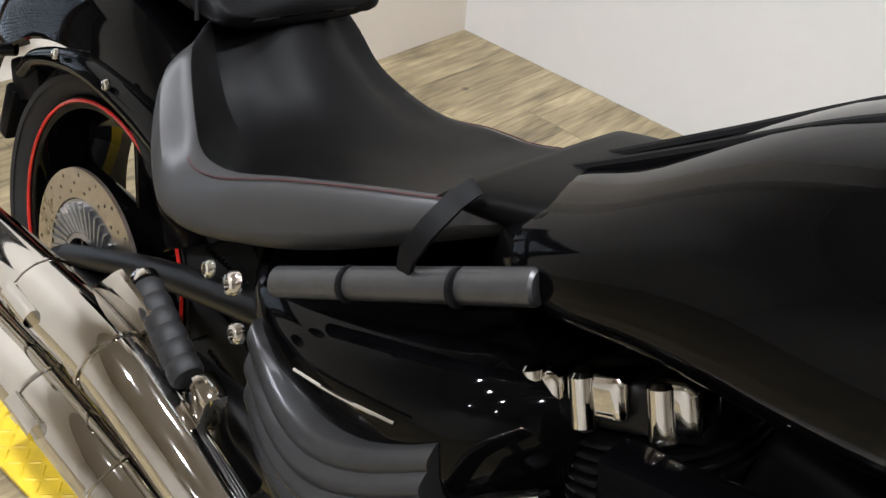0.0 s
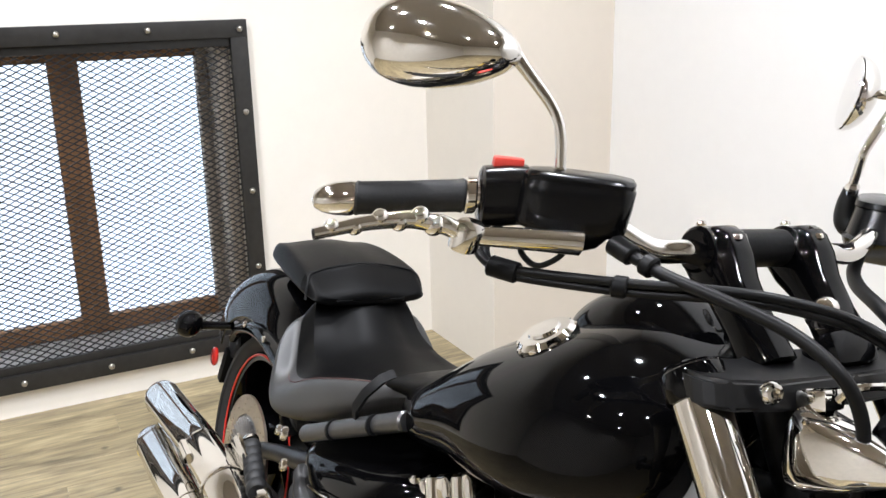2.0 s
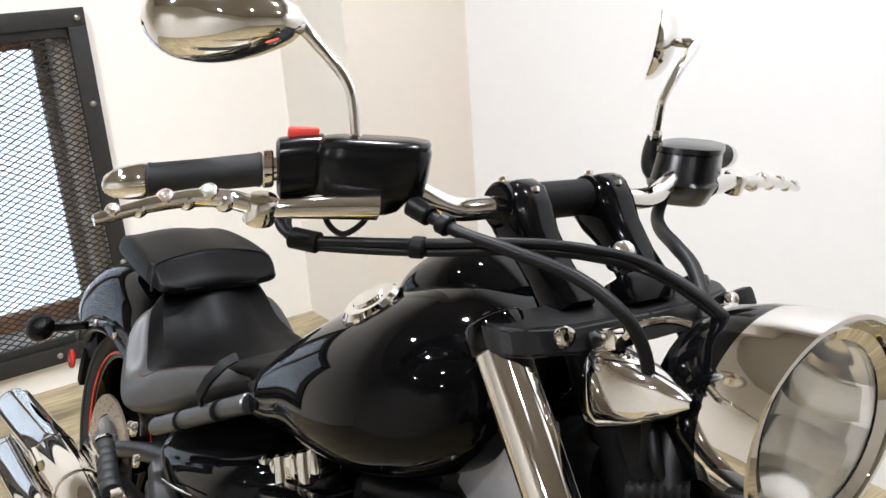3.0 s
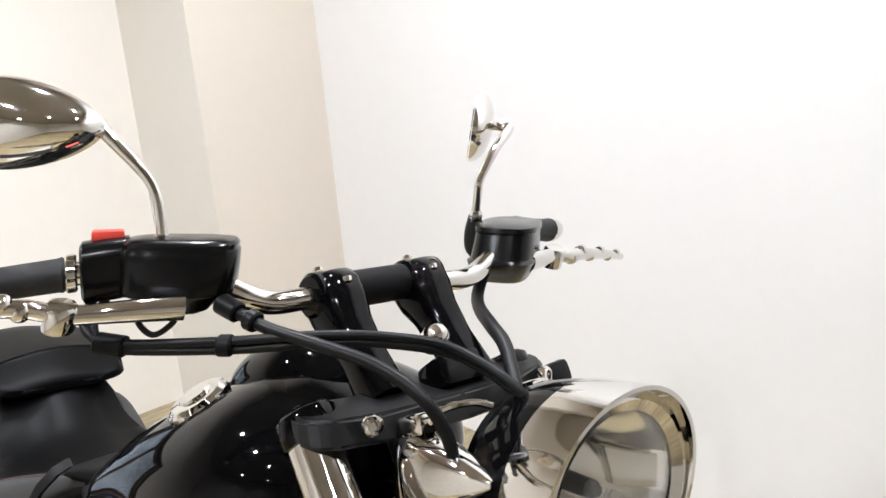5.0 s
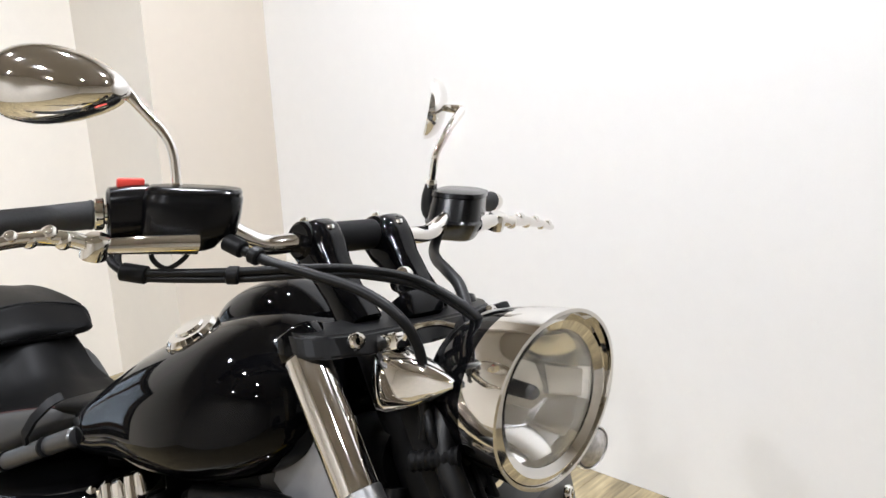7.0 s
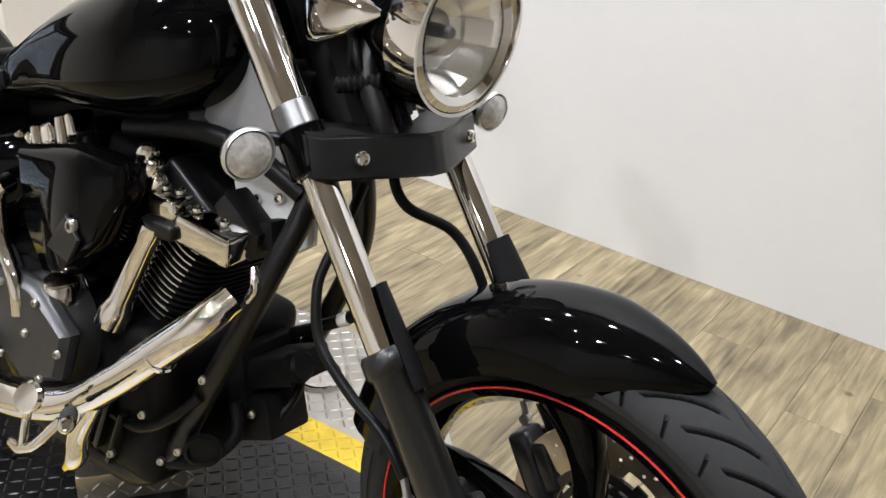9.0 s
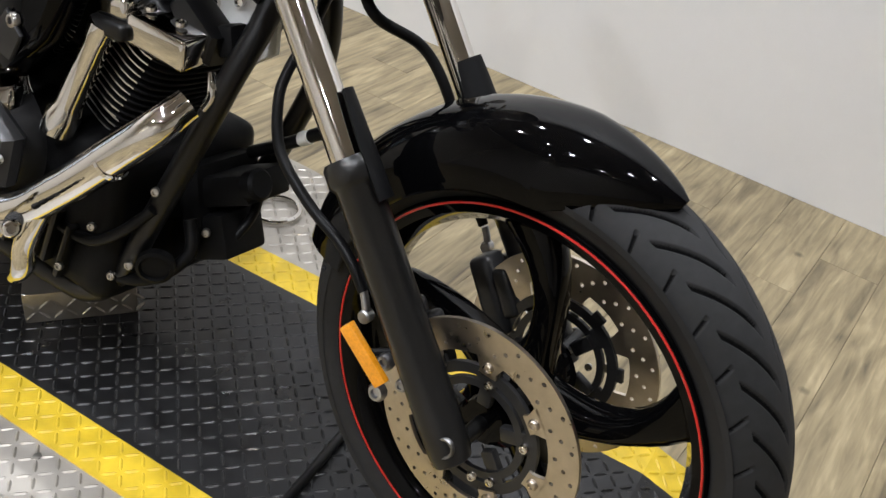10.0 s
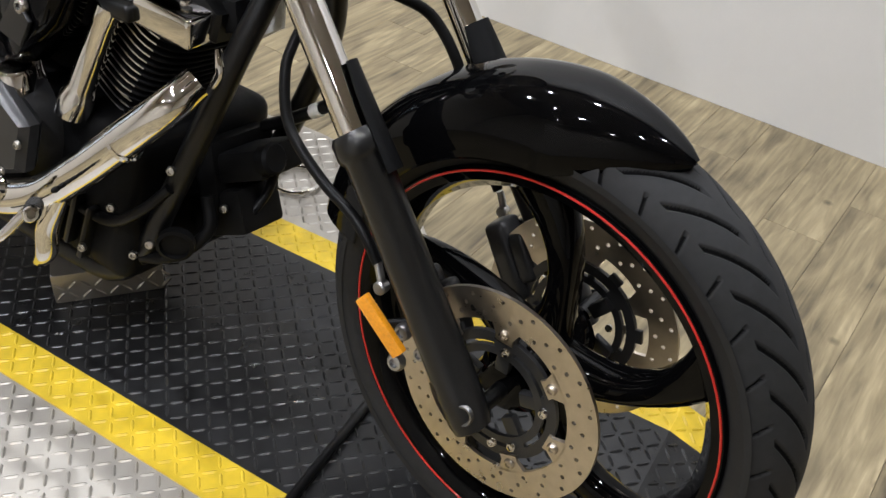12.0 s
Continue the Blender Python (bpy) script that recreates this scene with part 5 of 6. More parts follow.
part("brake_disc", bm, M_DISC, rear, "drilled steel rear brake disc", smooth=30)
bm = bmesh.new()
m = axis_pose(RW + vec(0.03, -0.121, 0), RW + vec(0.03, -1, 0))
lathe(bm, [(0.05, -0.004), (0.108, -0.004), (0.108, 0.001), (0.05, 0.008), (0.05, -0.004)], m, 40, False)
part("disc_carrier", bm, M_ALU, rear, "ribbed aluminium disc carrier", smooth=30)
for k in range(40):
    a = 2 * math.pi * k / 40
    bm = bmesh.new()
    block(bm, m @ pose(0.08 * math.cos(a), 0.08 * math.sin(a), 0.006, 0, 0, math.degrees(a) + 25), 0.05, 0.004, 0.006, 0)
    part("carrier_rib", bm, M_ALU, rear, smooth=0)
bm = bmesh.new()
rings = []
for t in range(31):
    f = t / 30
    ang = math.radians(26 + 122 * f)
    rr = 0.395 + 0.1 * (1 - f) ** 1.3
    hw = 0.126 * min(1, 0.85 + f)
    out, inn = [], []
    for j in range(17):
        u = -1 + 2 * j / 16
        d = rr - 0.12 * abs(u) ** 3.0
        y = hw * math.sin(u * math.pi / 2)
        out.append(RW + vec(-d * math.cos(ang), y, d * math.sin(ang)))
        inn.append(RW + vec(-(d - 0.004) * math.cos(ang), y * 0.97, (d - 0.004) * math.sin(ang)))
    rings.append(out + inn[::-1])
skin(bm, rings)
rf = part("rear_fender", bm, M_PAINT, moto, "gloss black rear fender")
for s in (-1, 1):
    bm = bmesh.new()
    tube(bm, [(-1.6, 0.15 * s, 0.6), (-1.78, 0.13 * s, 0.63), (-1.95, 0.128 * s, 0.64), (-2.1, 0.122 * s, 0.6), (-2.17, 0.115 * s, 0.55)], [0.02, 0.022, 0.018, 0.014, 0.012], 12, 5)
    part("fender_strut", bm, M_PAINT, rf, "gloss black fender strut")
    for x, z in ((-1.72, 0.64), (-1.86, 0.655), (-2.0, 0.645)):
        bolt_part(vec(x, 0.148 * s, z), (0, s, 0), 0.008, rf)
    bm = bmesh.new()
    c = vec(-2.262, 0.207 * s, 0.563)
    lathe(bm, [(0.012, 0.035), (0.024, 0.028), (0.034, 0.008), (0.036, -0.004), (0.034, -0.012), (0.02, -0.018), (0.0005, -0.02)], axis_pose(c, c + vec(1, 0, 0)), 28)
    tube(bm, [c + vec(0.01, 0, 0), c + vec(0.02, -0.05 * s, 0), c + vec(0.06, -0.095 * s, 0.01)], 0.011, 10, 4)
    part("turn_signal", bm, M_PAINT, moto, "round black rear turn signal")
    bm = bmesh.new()
    lathe(bm, [(0.024, 0), (0.025, 0.004), (0.022, 0.008), (0.0005, 0.009)], axis_pose((-2.245, 0.128 * s, 0.475), (-2.245, 0.5 * s, 0.47)), 24)
    part("reflector", bm, M_REDLENS, moto, "round red rear reflector")
bm = bmesh.new()
block(bm, pose(-2.2, 0, 0.52, 0, -20, 0), 0.1, 0.2, 0.07, 0.012)
block(bm, pose(-2.24, 0, 0.45, 0, 15, 0), 0.03, 0.22, 0.1, 0.008)
part("plate_holder", bm, M_MATTE, moto, "matte black plate bracket")

# frame rails, side panels, shock and swingarm
for s in (-1, 1):
    bm = bmesh.new()
    rod(bm, (-1.4, 0.214 * s, 0.642), (-1.14, 0.17 * s, 0.772), 0.0155, 0.0165, 24, 0.003)
    rail = part("frame_rail", bm, M_RAIL, moto, "satin dark metal seat rail tube")
    for f in (0.32, 0.74):
        p = vec(-1.4, 0.214 * s, 0.642).lerp(vec(-1.14, 0.178 * s, 0.772), f)
        q = vec(-1.4, 0.214 * s, 0.642).lerp(vec(-1.14, 0.178 * s, 0.772), f + 0.015)
        bm = bmesh.new()
        rod(bm, p, q, 0.0178, seg=24)
        part("band", bm, M_MATTE, rail)
    bolt_part(vec(-1.432, 0.237 * s, 0.63), (-0.2, s, 0.1), 0.013, rail, M_CHROME, "domed chrome bolt")
    bolt_part(vec(-1.49, 0.225 * s, 0.61), (-0.2, s, 0.1), 0.01, rail, M_CHROME)
    bolt_part(vec(-1.42, 0.232 * s, 0.575), (-0.1, s, 0.1), 0.012, rail, M_CHROME)
    bm = bmesh.new()
    rows = blend_rows([(-1.56, 0.55, 0.1, 0.03, 0.04), (-1.48, 0.55, 0.17, 0.06, 0.07), (-1.38, 0.56, 0.2, 0.075, 0.09), (-1.25, 0.58, 0.205, 0.09, 0.12), (-1.15, 0.6, 0.19, 0.09, 0.13), (-1.08, 0.62, 0.12, 0.06, 0.08)], 4)
    if s < 0:
        skin(bm, [oval(x, zc, hw, t, b, 36, 2.6) for x, zc, hw, t, b in rows])
        part("side_panel", bm, M_PAINT, moto, "gloss black rear body under the seat", smooth=60)
    else:
        bm.free()
bm = bmesh.new()
tube(bm, [(-1.35, -0.214, 0.567), (-1.28, -0.219, 0.585), (-1.21, -0.216, 0.602)], 0.002, 8, 3)
part("panel_trim", bm, M_CHROME, moto, "thin bright trim line")
bm = bmesh.new()
rings = []
for t in range(13):
    f = t / 12
    top = vec(-1.445, -0.195, 0.56).lerp(vec(-1.17, -0.2, 0.6), f) + vec(0, -0.02 * math.sin(math.pi * f), -0.055 * math.sin(math.pi * f))
    low = vec(-1.36, -0.2, 0.4).lerp(vec(-1.14, -0.2, 0.46), f) + vec(0, -0.02 * math.sin(math.pi * f), -0.03 * math.sin(math.pi * f))
    ring = []
    for j in range(37):
        g = j / 36
        ring.append(top.lerp(low, g) + vec(0, -0.018 * math.sin(math.pi * g) - 0.006 * abs(math.sin(math.pi * 6 * g)), 0))
    ring += [low + vec(0, 0.05, 0), top + vec(0, 0.05, 0)]
    rings.append(ring)
skin(bm, rings)
part("ribbed_cover", bm, M_CASE, moto, "grey-black ribbed cover", smooth=50)
bm = bmesh.new()
tube(bm, [(-1.25, -0.13, 0.36), (-1.6, -0.15, 0.35), (-1.95, -0.155, 0.335)], [0.04, 0.036, 0.03], 14, 4)
tube(bm, [(-1.25, 0.13, 0.36), (-1.6, 0.15, 0.35), (-1.95, 0.155, 0.335)], [0.04, 0.036, 0.03], 14, 4)
tube(bm, [(-1.45, -0.16, 0.55), (-1.7, -0.15, 0.46), (-1.93, -0.15, 0.36)], [0.02, 0.018, 0.016], 12, 4)
part("swingarm", bm, M_SATIN, moto, "satin black swingarm")
# folded passenger footpegs
for s in (-1, 1):
    bm = bmesh.new()
    p, q = vec(-1.575, 0.245 * s, 0.545), vec(-1.445, 0.268 * s, 0.515)
    m = axis_pose(p, q)
    d = (q - p).length
    prof = []
    for k in range(6):
        h = d * k / 6
        prof += [(0.016, h), (0.0185, h + 0.004), (0.0185, h + d / 6 - 0.004), (0.016, h + d / 6 - 0.0005)]
    lathe(bm, prof, m, 18)
    peg = part("passenger_peg", bm, M_GRIP, moto, "black folded passenger footpeg")
    bolt_part(p - (q - p).normalized() * 0.004, (p - q), 0.017, peg, M_CHROME, "chrome end cap")
    bm = bmesh.new()
    block(bm, pose(-1.42, 0.262 * s, 0.5, 0, 10, 8 * s), 0.04, 0.03, 0.05, 0.008)
    part("peg_mount", bm, M_CHROME, peg, "chrome peg mount")
    bm = bmesh.new()
    tube(bm, [(-1.42, 0.25 * s, 0.49), (-1.415, 0.24 * s, 0.44), (-1.38, 0.21 * s, 0.38)], 0.014, 10, 4)
    part("peg_bracket", bm, M_SATIN, peg)
    bolt_part(vec(-1.42, 0.252 * s, 0.456), (0, s, 0), 0.016, peg, M_CHROME)

# exhaust
UP = [(-2.065, -0.295, 0.444), (-1.9, -0.298, 0.464), (-1.72, -0.302, 0.486), (-1.55, -0.3, 0.488), (-1.42, -0.295, 0.458), (-1.28, -0.285, 0.41), (-1.1, -0.265, 0.365), (-0.98, -0.24, 0.36)]
LOW = [(-1.975, -0.322, 0.372), (-1.8, -0.328, 0.386), (-1.64, -0.33, 0.398), (-1.48, -0.325, 0.388), (-1.3, -0.305, 0.345), (-1.1, -0.27, 0.3), (-0.93, -0.24, 0.295), (-0.8, -0.222, 0.335), (-0.7, -0.212, 0.415), (-0.61, -0.2, 0.505), (-0.56, -0.185, 0.56), (-0.548, -0.15, 0.59)]
for k, (pts, rs) in enumerate(((UP, [0.04, 0.04, 0.039, 0.038, 0.036, 0.034, 0.032, 0.03]), (LOW, [0.039, 0.039, 0.0385, 0.0375, 0.035, 0.033, 0.03, 0.029, 0.029, 0.028, 0.026, 0.024]))):
    bm = bmesh.new()
    tube(bm, pts, rs, 32, 8, True)
    pipe = part("exhaust_pipe", bm, M_CHROME, moto, "polished chrome exhaust pipe", smooth=50)
    a, b = Vector(pts[0]), Vector(pts[1])
    ax = (a - b).normalized()
    bm = bmesh.new()
    lathe(bm, [(0.0405, -0.004), (0.041, 0.012), (0.0385, 0.03), (0.033, 0.036), (0.03, 0.03), (0.028, -0.002), (0.0005, -0.003)], axis_pose(a, a + ax), 32)
    part("exhaust_tip", bm, M_CHROME, pipe, "chrome rounded exhaust tip")
    for f in ((2, 0.6), (3, 0.55)):
        p, q = Vector(pts[f[0]]), Vector(pts[f[0] + 1])
        c = p.lerp(q, f[1] - 0.5)
        bm = bmesh.new()
        lathe(bm, [(0.0385, -0.003), (0.0415, -0.002), (0.0415, 0.002), (0.0385, 0.003)], axis_pose(c, c + (q - p)), 32, False)
        part("seam_ring", bm, M_CHROME, pipe)
    bm = bmesh.new()
    c = Vector(pts[2]).lerp(Vector(pts[3]), 0.1)
    tube(bm, [c + vec(0.0, -0.036, 0.012), c + vec(0.06, -0.037, 0.01)], 0.012, 10, 2)
    part("clamp_boss", bm, M_CHROME, pipe)
bm = bmesh.new()
slab(bm, [(-1.72, 0.43), (-1.6, 0.56), (-1.5, 0.54), (-1.38, 0.42), (-1.4, 0.38)], 0.006, pose(0, -0.262, 0, 90, 0, 0))
part("exhaust_bracket", bm, M_CHROME, moto, "chrome exhaust hanger plate")
bm = bmesh.new()
c = vec(-0.625, -0.2, 0.487)
lathe(bm, [(0.028, -0.004), (0.0315, -0.003), (0.0315, 0.003), (0.028, 0.004)], axis_pose(c, vec(-0.54, -0.175, 0.575)), 32, False)
part("shield_clamp", bm, M_CHROME, moto, "chrome heat-shield clamp")

bm = bmesh.new()
tube(bm, [(-0.725, -0.215, 0.385), (-0.748, -0.218, 0.335), (-0.765, -0.218, 0.29), (-0.768, -0.215, 0.25), (-0.795, -0.205, 0.218)], [0.014, 0.017, 0.018, 0.018, 0.015], 16, 5)
part("exhaust_elbow", bm, M_CHROME, moto, "short chrome elbow turning down")


# engine
def along(base, ax, s):
    return Vector(base) + Vector(ax) * s


bm = bmesh.new()
block(bm, pose(-0.92, 0, 0.33), 0.52, 0.3, 0.26, 0.04, 4)
block(bm, pose(-1.2, 0, 0.36), 0.3, 0.26, 0.24, 0.05, 4)
block(bm, pose(-0.72, 0.0, 0.27, 0, 12, 0), 0.1, 0.18, 0.16, 0.03, 3)
engine = part("engine", bm, M_MATTE, moto, "black V-twin engine with bright-edged cooling fins")
CYL = ((vec(-0.835, 0, 0.42), vec(0.455, 0, 0.89).normalized()), (vec(-0.935, 0, 0.42), vec(-0.455, 0, 0.89).normalized()))
for base, ax in CYL:
    m = axis_pose(base, base + ax, (0, 1, 0))
    bm = bmesh.new()
    rod(bm, along(base, ax, 0.02), along(base, ax, 0.27), 0.07, seg=28)
    cyl = part("cylinder", bm, M_MATTE, engine, "black cylinder barrel")
    for k in range(15):
        h = 0.07 + 0.0125 * k
        bm = bmesh.new()
        hw, hd = 0.118 - (0.012 if k < 3 else 0), 0.09
        rings = []
        for z, g in ((0.0, 0.985), (0.0012, 1.0), (0.0038, 1.0), (0.005, 0.985)):
            rings.append([m @ vec(hd * g * math.copysign(abs(math.cos(u)) ** 0.6, math.cos(u)), hw * g * math.copysign(abs(math.sin(u)) ** 0.6, math.sin(u)), h + z) for u in [2 * math.pi * j / 36 for j in range(36)]])
        skin(bm, rings)
        bm.faces.ensure_lookup_table()
        ahead = m.to_3x3() @ vec(1, 0, 0)
        for f in bm.faces[36:72]:
            c = f.calc_center_median()
            if (ax.x > 0 and c.y < -0.02 and (c - base).dot(ahead) < 0.06) or ((c - base).dot(ahead) < -0.05 and c.y < -0.02):
                f.material_index = 1
        part("fin", bm, M_MATTE, cyl, mats=(M_FIN,), smooth=30)
    # rocker cover: chrome slab with lobes
    bm = bmesh.new()
    block(bm, m @ pose(0, 0, 0.285), 0.17, 0.225, 0.05, 0.012, 3)
    part("cylinder_head", bm, M_SATIN, cyl, "black cylinder head")
    if ax.x > 0:
        # long level chrome cover over the pushrod, with a lump at its rear end
        bm = bmesh.new()
        block(bm, pose(-0.632, -0.112, 0.652, 8, 2, 0), 0.12, 0.078, 0.046, 0.008, 3)
        part("rocker_cover", bm, M_CHROME, cyl, "chrome rocker cover")
        bm = bmesh.new()
        block(bm, pose(-0.728, -0.118, 0.672, 8, -6, 0), 0.066, 0.07, 0.036, 0.01, 3)
        part("rocker_end", bm, M_CHROME, cyl, "chrome rounded end of the rocker cover")
        bm = bmesh.new()
        block(bm, pose(-0.722, -0.128, 0.642, 8, -4, 0), 0.075, 0.066, 0.026, 0.009, 3)
        part("rocker_strap", bm, M_SATIN, cyl, "black band under the chrome cover")
        for x, y, z, r in ((-0.79, -0.135, 0.735, 0.017), (-0.775, -0.135, 0.715, 0.018), (-0.797, -0.13, 0.708, 0.014), (-0.762, -0.13, 0.694, 0.015)):
            bm = bmesh.new()
            bmesh.ops.create_uvsphere(bm, u_segments=14, v_segments=10, radius=r, matrix=pose(x, y, z, 20, 30, 0) @ Matrix.Diagonal((1, 1.1, 1.25, 1)))
            part("rocker_lump", bm, M_CHROME, cyl, "chrome casting lump")
        for x, z in ((-0.748, 0.69), (-0.715, 0.693), (-0.672, 0.678), (-0.61, 0.677)):
            bolt_part(vec(x, -0.125, z), (0, -0.3, 1), 0.0085, cyl, M_CHROME)
        bm = bmesh.new()
        slab(bm, [(-0.66, 0.69), (-0.64, 0.715), (-0.56, 0.672), (-0.566, 0.63), (-0.59, 0.626)], 0.05, pose(0, -0.06, 0, 90, 0, 0), 0.006)
        part("head_wedge", bm, M_SATIN, cyl, "black wedge at the head's front")
        bm = bmesh.new()
        tube(bm, [(-0.548, -0.117, 0.63), (-0.537, -0.12, 0.612), (-0.536, -0.12, 0.598), (-0.543, -0.124, 0.58)], [0.005, 0.008, 0.008, 0.006], 12, 4)
        part("exhaust_flange", bm, M_CHROME, cyl, "small chrome exhaust flange")
    else:
        for ox, sx, sz in ((-0.066, 0.042, 0.05), (0.006, 0.06, 0.044), (0.062, 0.042, 0.036)):
            bm = bmesh.new()
            block(bm, m @ pose(-ox, -0.108, 0.3), sx, 0.05, sz, 0.013, 4)
            part("rocker_cover", bm, M_CHROME, cyl, "chrome rocker cover")
            bm = bmesh.new()
            rod(bm, m @ vec(-ox - sx * 0.2, -0.13, 0.27), m @ vec(-ox - sx * 0.2, -0.128, 0.322), 0.013, seg=16, bev=0.004)
            part("rocker_flute", bm, M_CHROME, cyl, "chrome flute")
    bm = bmesh.new()
    block(bm, m @ pose(0, 0.05, 0.315), 0.13, 0.14, 0.03, 0.012, 3)
    part("rocker_box", bm, M_PAINT, cyl, "gloss black rocker box")
    for ox in (-0.05, 0.05):
        bolt_part(m @ vec(ox, 0.0, 0.332), ax, 0.0085, cyl, M_CHROME)
# pushrod tubes
for (a, b) in (((-0.797, -0.155, 0.465), (-0.738, -0.145, 0.64)), ((-0.9, -0.16, 0.455), (-0.955, -0.15, 0.665))):
    bm = bmesh.new()
    d = (Vector(b) - Vector(a)).length
    lathe(bm, [(0.028, -0.01), (0.028, 0.02), (0.024, 0.028), (0.021, 0.04), (0.021, d - 0.03), (0.0235, d - 0.02), (0.0235, d)], axis_pose(a, b), 24)
    part("pushrod_tube", bm, M_CHROME, engine, "chrome pushrod tube")
# teardrop cover between the cylinders
bm = bmesh.new()
slab(bm, [(-1.03, 0.69), (-0.9, 0.725), (-0.77, 0.73), (-0.76, 0.69), (-0.79, 0.6), (-0.86, 0.52), (-0.92, 0.5), (-0.99, 0.57)], 0.07, pose(0, -0.14, 0, 90, 0, 0), 0.016)
cov = part("air_cleaner_cover", bm, M_PAINT, engine, "gloss black wedge-shaped air cleaner cover", smooth=50)
bm = bmesh.new()
slab(bm, [(-0.9, 0.565), (-0.84, 0.555), (-0.82, 0.6), (-0.86, 0.63)], 0.008, pose(0, -0.212, 0, 90, 0, 0), 0.003)
part("badge_plate", bm, M_SATIN, cov)
bolt_part(vec(-0.845, -0.212, 0.615), (0, -1, 0), 0.012, cov, M_STEEL)
# added black filler and frame spine closing the see-through vee under the tank
bm = bmesh.new()
block(bm, pose(-0.885, 0.0, 0.64), 0.13, 0.19, 0.17, 0.02, 3)
part("intake_manifold", bm, M_MATTE, engine, "black filler body between the cylinders")
bm = bmesh.new()
tube(bm, [(-0.6, 0, 0.83), (-0.8, 0, 0.765), (-1.05, 0, 0.74), (-1.25, 0, 0.68)], 0.05, 16, 4)
part("frame_spine", bm, M_MATTE, moto, "black frame backbone under the tank")
# side cases
bm = bmesh.new()
c = vec(-0.93, -0.15, 0.39)
lathe(bm, [(0.105, 0), (0.105, 0.04), (0.095, 0.06), (0.06, 0.072), (0.0005, 0.074)], axis_pose(c, c + vec(0, -1, 0)), 40)
part("engine_case", bm, M_CASE, engine, "dark grey engine side case")
bm = bmesh.new()
c = vec(-1.14, -0.15, 0.4)
lathe(bm, [(0.09, 0), (0.09, 0.05), (0.08, 0.06), (0.0005, 0.064)], axis_pose(c, c + vec(0, -1, 0)), 36)
part("engine_case", bm, M_CASE, engine, "dark grey engine side case")
bm = bmesh.new()
slab(bm, [(-1.0, 0.5), (-0.9, 0.5), (-0.8, 0.45), (-0.81, 0.37), (-0.9, 0.33), (-0.99, 0.37)], 0.04, pose(0, -0.2, 0, 90, 0, 0), 0.012)
part("cam_cover", bm, M_CASE, engine, "dark grey cam cover")
for x, z in ((-0.98, 0.48), (-0.88, 0.48), (-0.81, 0.42), (-0.85, 0.36), (-0.96, 0.36), (-0.9, 0.42)):
    bolt_part(vec(x, -0.24, z), (0, -1, 0), 0.007, engine, M_STEEL)
bm = bmesh.new()
lathe(bm, [(0.03, 0), (0.03, 0.03), (0.025, 0.036), (0.0005, 0.038)], axis_pose((-0.89, -0.19, 0.47), (-0.89, -0.21, 0.6)), 24)
part("oil_filler", bm, M_CHROME, engine, "chrome oil filler cap")
# intake hoop
bm = bmesh.new()
tube(bm, [(-1.13, -0.19, 0.46), (-1.125, -0.215, 0.52), (-1.1, -0.22, 0.58), (-1.05, -0.2, 0.62)], 0.019, 14, 5)
part("intake_pipe", bm, M_CHROME, engine, "chrome curved pipe")
bm = bmesh.new()
tube(bm, [(-1.06, -0.21, 0.6), (-1.0, -0.235, 0.55), (-0.94, -0.24, 0.49), (-0.93, -0.235, 0.44)], 0.012, 12, 5)
part("breather_pipe", bm, M_CHROME, engine, "bright curved breather pipe")
# downtubes
for s in (-1, 1):
    bm = bmesh.new()
    tube(bm, [(-0.545, 0.035 * s, 0.84), (-0.515, 0.06 * s, 0.735), (-0.529, 0.1 * s, 0.619), (-0.57, 0.11 * s, 0.492), (-0.622, 0.11 * s, 0.36), (-0.662, 0.108 * s, 0.265), (-0.72, 0.105 * s, 0.19), (-0.83, 0.105 * s, 0.165), (-1.2, 0.12 * s, 0.17)], 0.019, 16, 6)
    part("frame_tube", bm, M_SATIN, moto, "satin black frame downtube")
bm = bmesh.new()
block(bm, pose(-0.63, 0.04, 0.37, 0, -20, 0), 0.05, 0.14, 0.12, 0.012)
box = part("rectifier", bm, M_MATTE, moto, "matte black box between the downtubes")
for x, y, z, sx, sy, sz in ((-0.595, 0.03, 0.4, 0.15, 0.1, 0.05), (-0.605, 0.02, 0.315, 0.13, 0.09, 0.075)):
    bm = bmesh.new()
    block(bm, pose(x, y, z, 0, -26, 0), sx, sy, sz, 0.01)
    part("cooling_box", bm, M_MATTE, box)
bm = bmesh.new()
rod(bm, (-0.54, 0.0, 0.43), (-0.515, 0.0, 0.445), 0.026, seg=20, bev=0.005)
part("round_cap", bm, M_MATTE, box)
bm = bmesh.new()
lathe(bm, [(0.03, 0), (0.03, 0.012), (0.024, 0.014), (0.022, 0.008), (0.0005, 0.008)], axis_pose((-0.6, -0.105, 0.3), (-0.5, -0.24, 0.27)), 24)
part("drain_cap", bm, M_MATTE, moto)
bm = bmesh.new()
rod(bm, (-0.56, 0.0, 0.87), (-0.74, 0, 0.83), 0.05, 0.06, 24)
block(bm, pose(-0.72, 0, 0.78), 0.2, 0.1, 0.1, 0.02, 3)
part("steering_head", bm, M_SATIN, moto, "black frame headstock")
